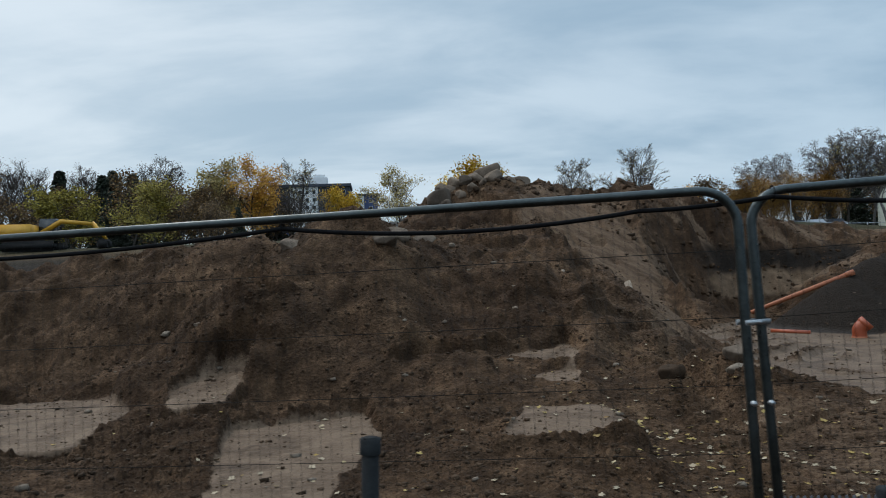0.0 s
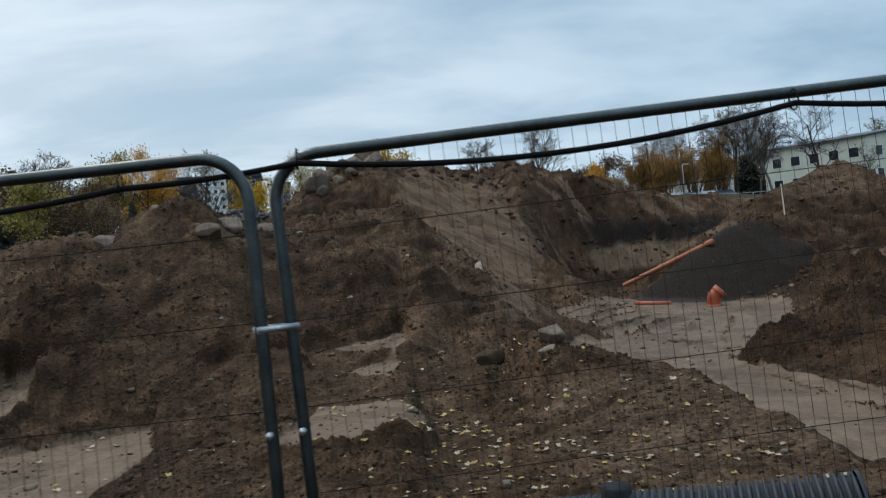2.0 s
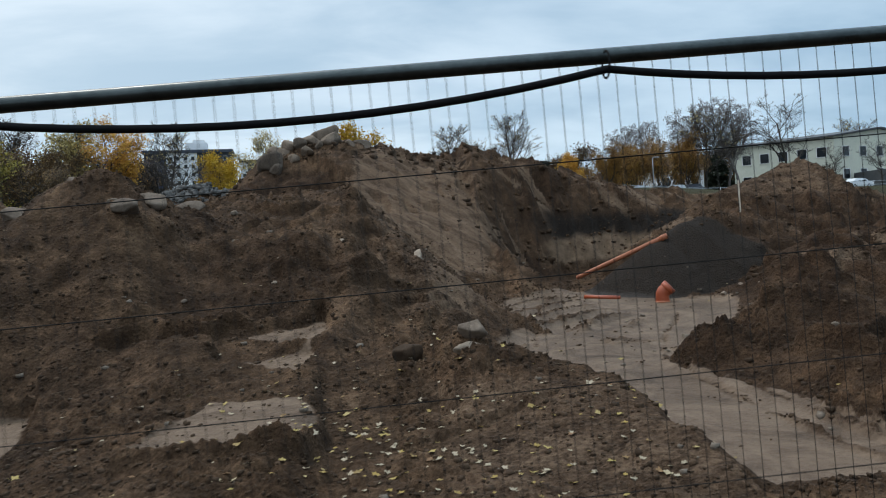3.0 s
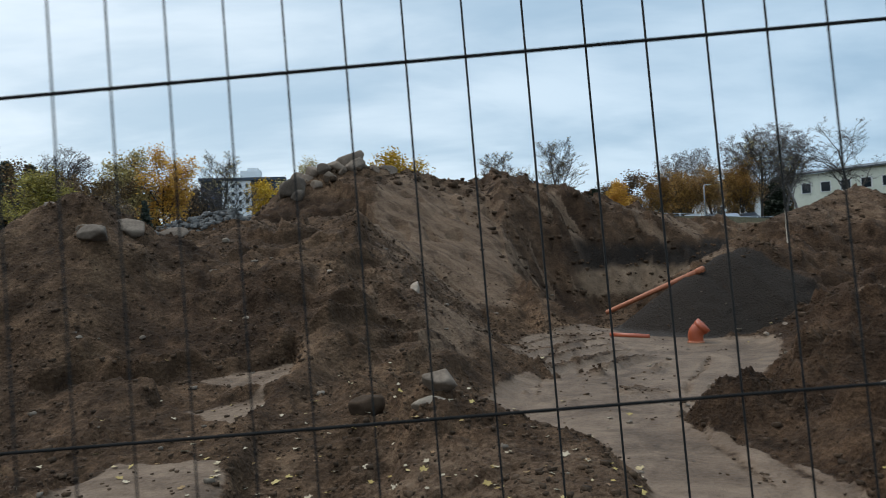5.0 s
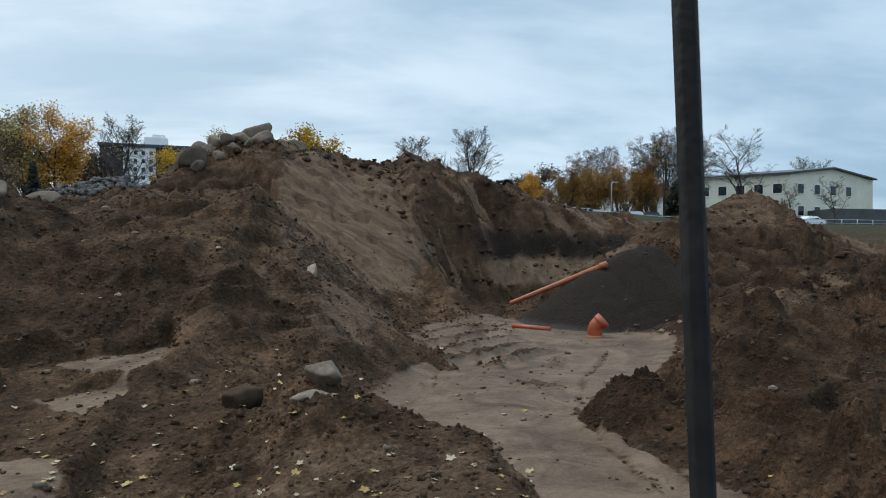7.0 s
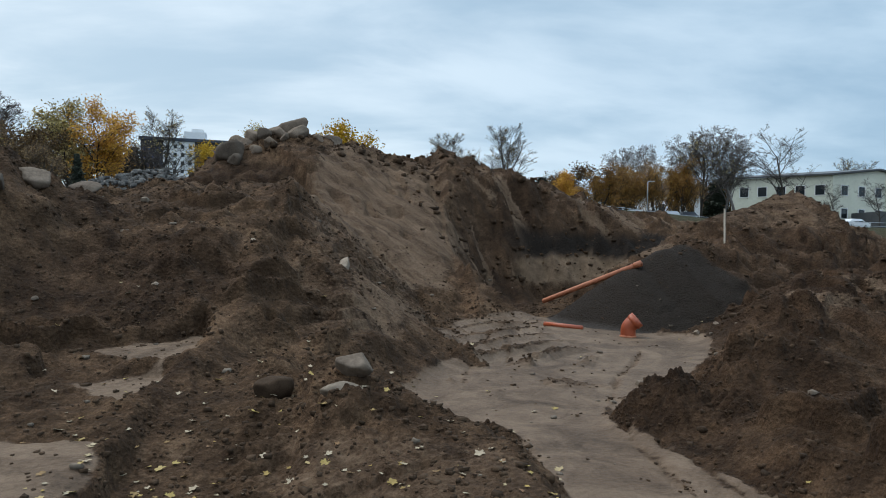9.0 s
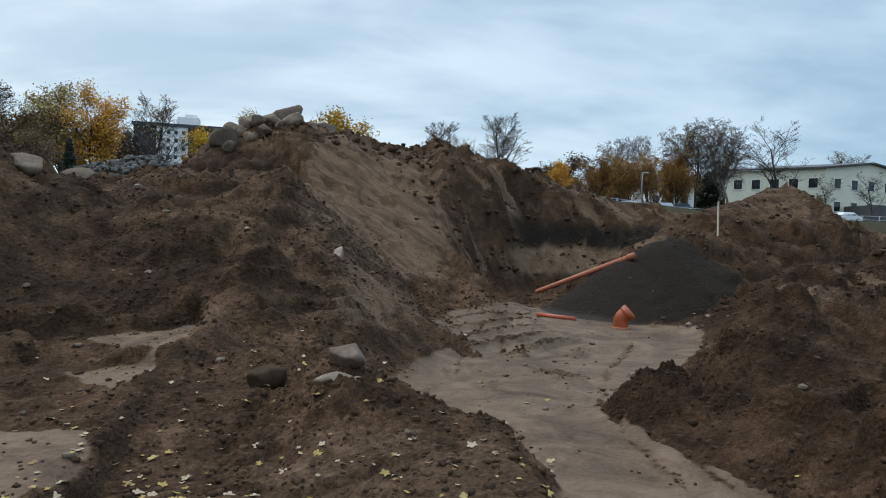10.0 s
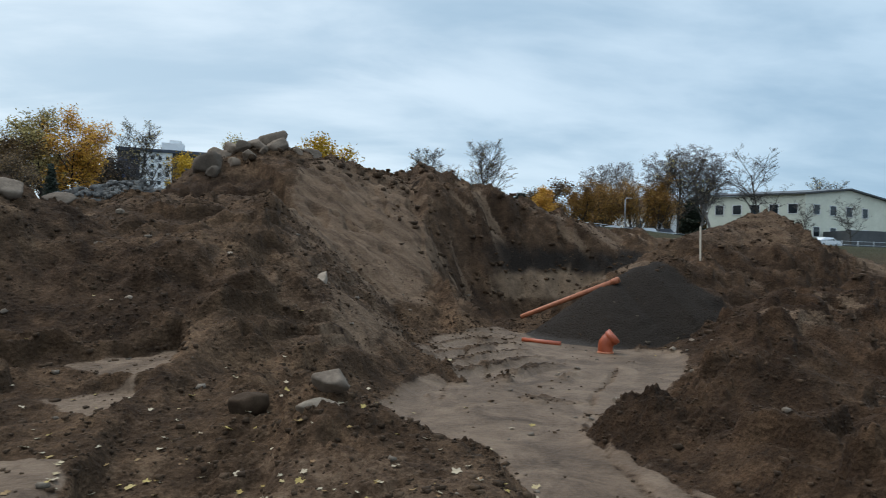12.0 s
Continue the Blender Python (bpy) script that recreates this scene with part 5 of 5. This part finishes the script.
# a small white house between the trees
hut = thing("house", "small white house behind bare trees", "building", at=pose(58, 118, 7.2))
part("wall", slab(0, 0, 0, 9, 8, 5.5), WHITE_WALL, hut, smooth=False)
bm = bmesh.new()
prism = [(-0.5, -0.5, 5.51), (9.5, -0.5, 5.51), (9.5, 8.5, 5.51), (-0.5, 8.5, 5.51), (-0.5, 4, 8.2), (9.5, 4, 8.2)]
v = [bm.verts.new(p) for p in prism]
for f in ((0, 1, 5, 4), (2, 3, 4, 5), (0, 4, 3), (1, 2, 5), (0, 3, 2, 1)):
    bm.faces.new([v[i] for i in f])
part("roof", bm, ROOF, hut, smooth=False)
for c in range(3):
    window(hut, 1.6 + 2.8 * c, -0.04, 3.4, 1.2, 1.4)

# ---- road, cars, railings, lamps ----
ROADM = varied("asphalt", (0.030, 0.031, 0.033), (0.060, 0.061, 0.063), 1.5, 0.85)
bm = bmesh.new()
pr = None
for x in np.arange(24, 120, 4.0):
    row = [bm.verts.new((x, yy, ground_z(x, yy) + 0.12)) for yy in (70, 73, 76, 79)]
    if pr:
        for i in range(3):
            bm.faces.new((pr[i], row[i], row[i + 1], pr[i + 1]))
    pr = row
tagged(part("road", bm, ROADM), "grey asphalt road behind the site", "road", kind="structure")

TYRE = varied("tyre_rubber", (0.010, 0.010, 0.010), (0.022, 0.022, 0.022), 6, 0.8)


def paint(name, c):
    m = Mat(name, 0.28, 0.2)
    m.color(m.mix(m.noise(4, 3), tuple(v * 0.8 for v in c), c))
    return m.m


def car(label, colour, m):
    c = thing("car", label, "car", "parked cars", m)
    prof = [(-2.1, 0.35), (-2.12, 0.75), (-1.95, 0.95), (-1.35, 1.02), (-0.75, 1.45), (0.75, 1.48), (1.6, 1.05), (2.05, 0.92), (2.12, 0.6), (2.08, 0.33)]
    bm = bmesh.new()
    a = [bm.verts.new((x, -0.86 if z < 1.1 else -0.68, z)) for x, z in prof]
    b = [bm.verts.new((x, 0.86 if z < 1.1 else 0.68, z)) for x, z in prof]
    bm.faces.new(a)
    bm.faces.new(b[::-1])
    for i in range(len(prof)):
        j = (i + 1) % len(prof)
        bm.faces.new((a[j], a[i], b[i], b[j]))
    bmesh.ops.recalc_face_normals(bm, faces=bm.faces[:])
    part("body", bm, colour, c, smooth=False)
    for sgn in (-1, 1):
        for x0, x1 in ((-1.0, -0.05), (0.05, 1.1)):
            bm = bmesh.new()
            lo, hi = (0.855, 1.06), (0.695, 1.40)
            q = [bm.verts.new(v) for v in ((x0, sgn * lo[0], lo[1]), (x1, sgn * lo[0], lo[1]), (x1 - (0.35 if x1 > 0.5 else 0), sgn * hi[0], hi[1]), (x0 + (0.3 if x0 < -0.5 else 0), sgn * hi[0], hi[1]))]
            bm.faces.new(q)
            bmesh.ops.solidify(bm, geom=bm.faces[:], thickness=0.02)
            part("side_window", bm, PANE, c, smooth=False)
        for x in (-1.3, 1.3):
            w = part("wheel", tube(bmesh.new(), [(x, sgn * 0.70, 0.32), (x, sgn * 0.88, 0.32)], 0.32, 16), TYRE, c)
            part("rim", tube(bmesh.new(), [(x, sgn * 0.86, 0.32), (x, sgn * 0.89, 0.32)], 0.19, 12), ZINC, w)
    return c


white_p, dark_p, grey_p = paint("white_car_paint", (0.75, 0.76, 0.78)), paint("dark_car_paint", (0.02, 0.025, 0.035)), paint("silver_car_paint", (0.35, 0.37, 0.40))
car("white hatchback car parked beside the cream building", white_p, pose(74.6, 90, ground_z(74.6, 90) + 0.05, 0, 0, 190))
for i, (x, p_, lb) in enumerate(((38.0, grey_p, "silver"), (40.4, dark_p, "dark"), (42.6, grey_p, "silver"), (44.8, dark_p, "dark"), (36.0, dark_p, "dark"))):
    car(lb + " car parked behind the road railing", p_, pose(x, 80.5, ground_z(x, 80.5) + 0.02, 0, 0, 75))

rail = thing("road_railing", "grey steel railing along the road", "railing")
RX = np.arange(30.0, 96.0, 2.0)
for x in RX:
    z = ground_z(x, 69.5)
    part("railing_post", tube(bmesh.new(), [(x, 69.5, z - 0.1), (x, 69.5, z + 1.0)], 0.04, 6), ZINC, rail)
for hz in (0.55, 0.95):
    part("rail", tube(bmesh.new(), [(x, 69.5, ground_z(x, 69.5) + hz) for x in RX], 0.028, 6), ZINC, rail)


def street_lamp(x, y, top):
    z = ground_z(x, y)
    l = thing("street_lamp", "grey street lamp post with flat lamp head", "street lamp", "street lamps")
    part("post", tube(bmesh.new(), [(x, y, z - 0.2), (x, y, top - 0.1), (x + 0.15, y, top)], [0.08, 0.05, 0.04], 8), ZINC, l)
    part("lamp_head", slab(x + 0.1, y - 0.12, top - 0.04, x + 0.75, y + 0.12, top + 0.06, 0.02), ZINC, l)


street_lamp(36.7, 74, 10.0)
street_lamp(38.9, 100, 12.0)

# ---- excavator, barrow heap and tarpaulin at the far side of the site ----
YELLOW = varied("yellow_machine_paint", (0.45, 0.22, 0.012), (0.62, 0.34, 0.03), 2, 0.5)
ex = thing("excavator", "yellow tracked excavator parked on the site", "excavator", at=pose(-33.5, 55, ground_z(-33.5, 55) - 0.1, 0, 0, 12))
for y0 in (-1.5, 0.9):
    t = part("track", slab(-2.1, y0, 0.0, 2.1, y0 + 0.6, 0.85, 0.25), TYRE, ex)
part("turntable", tube(bmesh.new(), [(0, 0, 0.7), (0, 0, 1.05)], 0.8, 16), TYRE, ex)
part("engine_house", slab(-2.3, -1.3, 1.05, 0.3, 1.3, 2.2, 0.12), YELLOW, ex)
part("cab", slab(0.32, 0.1, 1.05, 1.7, 1.3, 2.75, 0.1), PANE, ex, "dark glazed cab")
part("boom", tube(bmesh.new(), [(0.6, -0.4, 1.4), (2.2, -0.4, 2.45), (4.6, -0.4, 2.2)], [0.28, 0.26, 0.2], 4), YELLOW, ex)
part("stick", tube(bmesh.new(), [(4.5, -0.4, 2.3), (5.6, -0.4, 0.9)], [0.2, 0.14], 4), YELLOW, ex)
part("bucket", slab(4.9, -0.9, 0.1, 5.9, 0.1, 0.9, 0.15), TYRE, ex)
bm = bmesh.new()
N = 14
grid = [[bm.verts.new((-14.6 + 2.3 * i / N, 33.0 + 0.9 * j / 4, ground_z(-14.6 + 2.3 * i / N, 33.0 + 0.9 * j / 4) + 0.28 + 0.16 * math.sin(i * 0.9) * math.sin(j * 0.8 + 0.6) + 0.2 * j / 4)) for j in range(5)] for i in range(N + 1)]
for i in range(N):
    for j in range(4):
        bm.faces.new((grid[i][j], grid[i + 1][j], grid[i + 1][j + 1], grid[i][j + 1]))
bmesh.ops.solidify(bm, geom=bm.faces[:], thickness=0.25)
tarp = part("tarpaulin", bm, varied("white_plastic_sheet", (0.60, 0.62, 0.64), (0.78, 0.80, 0.82), 3, 0.5))
tagged(tarp, "crumpled white plastic sheet lying on the ground", "tarpaulin")
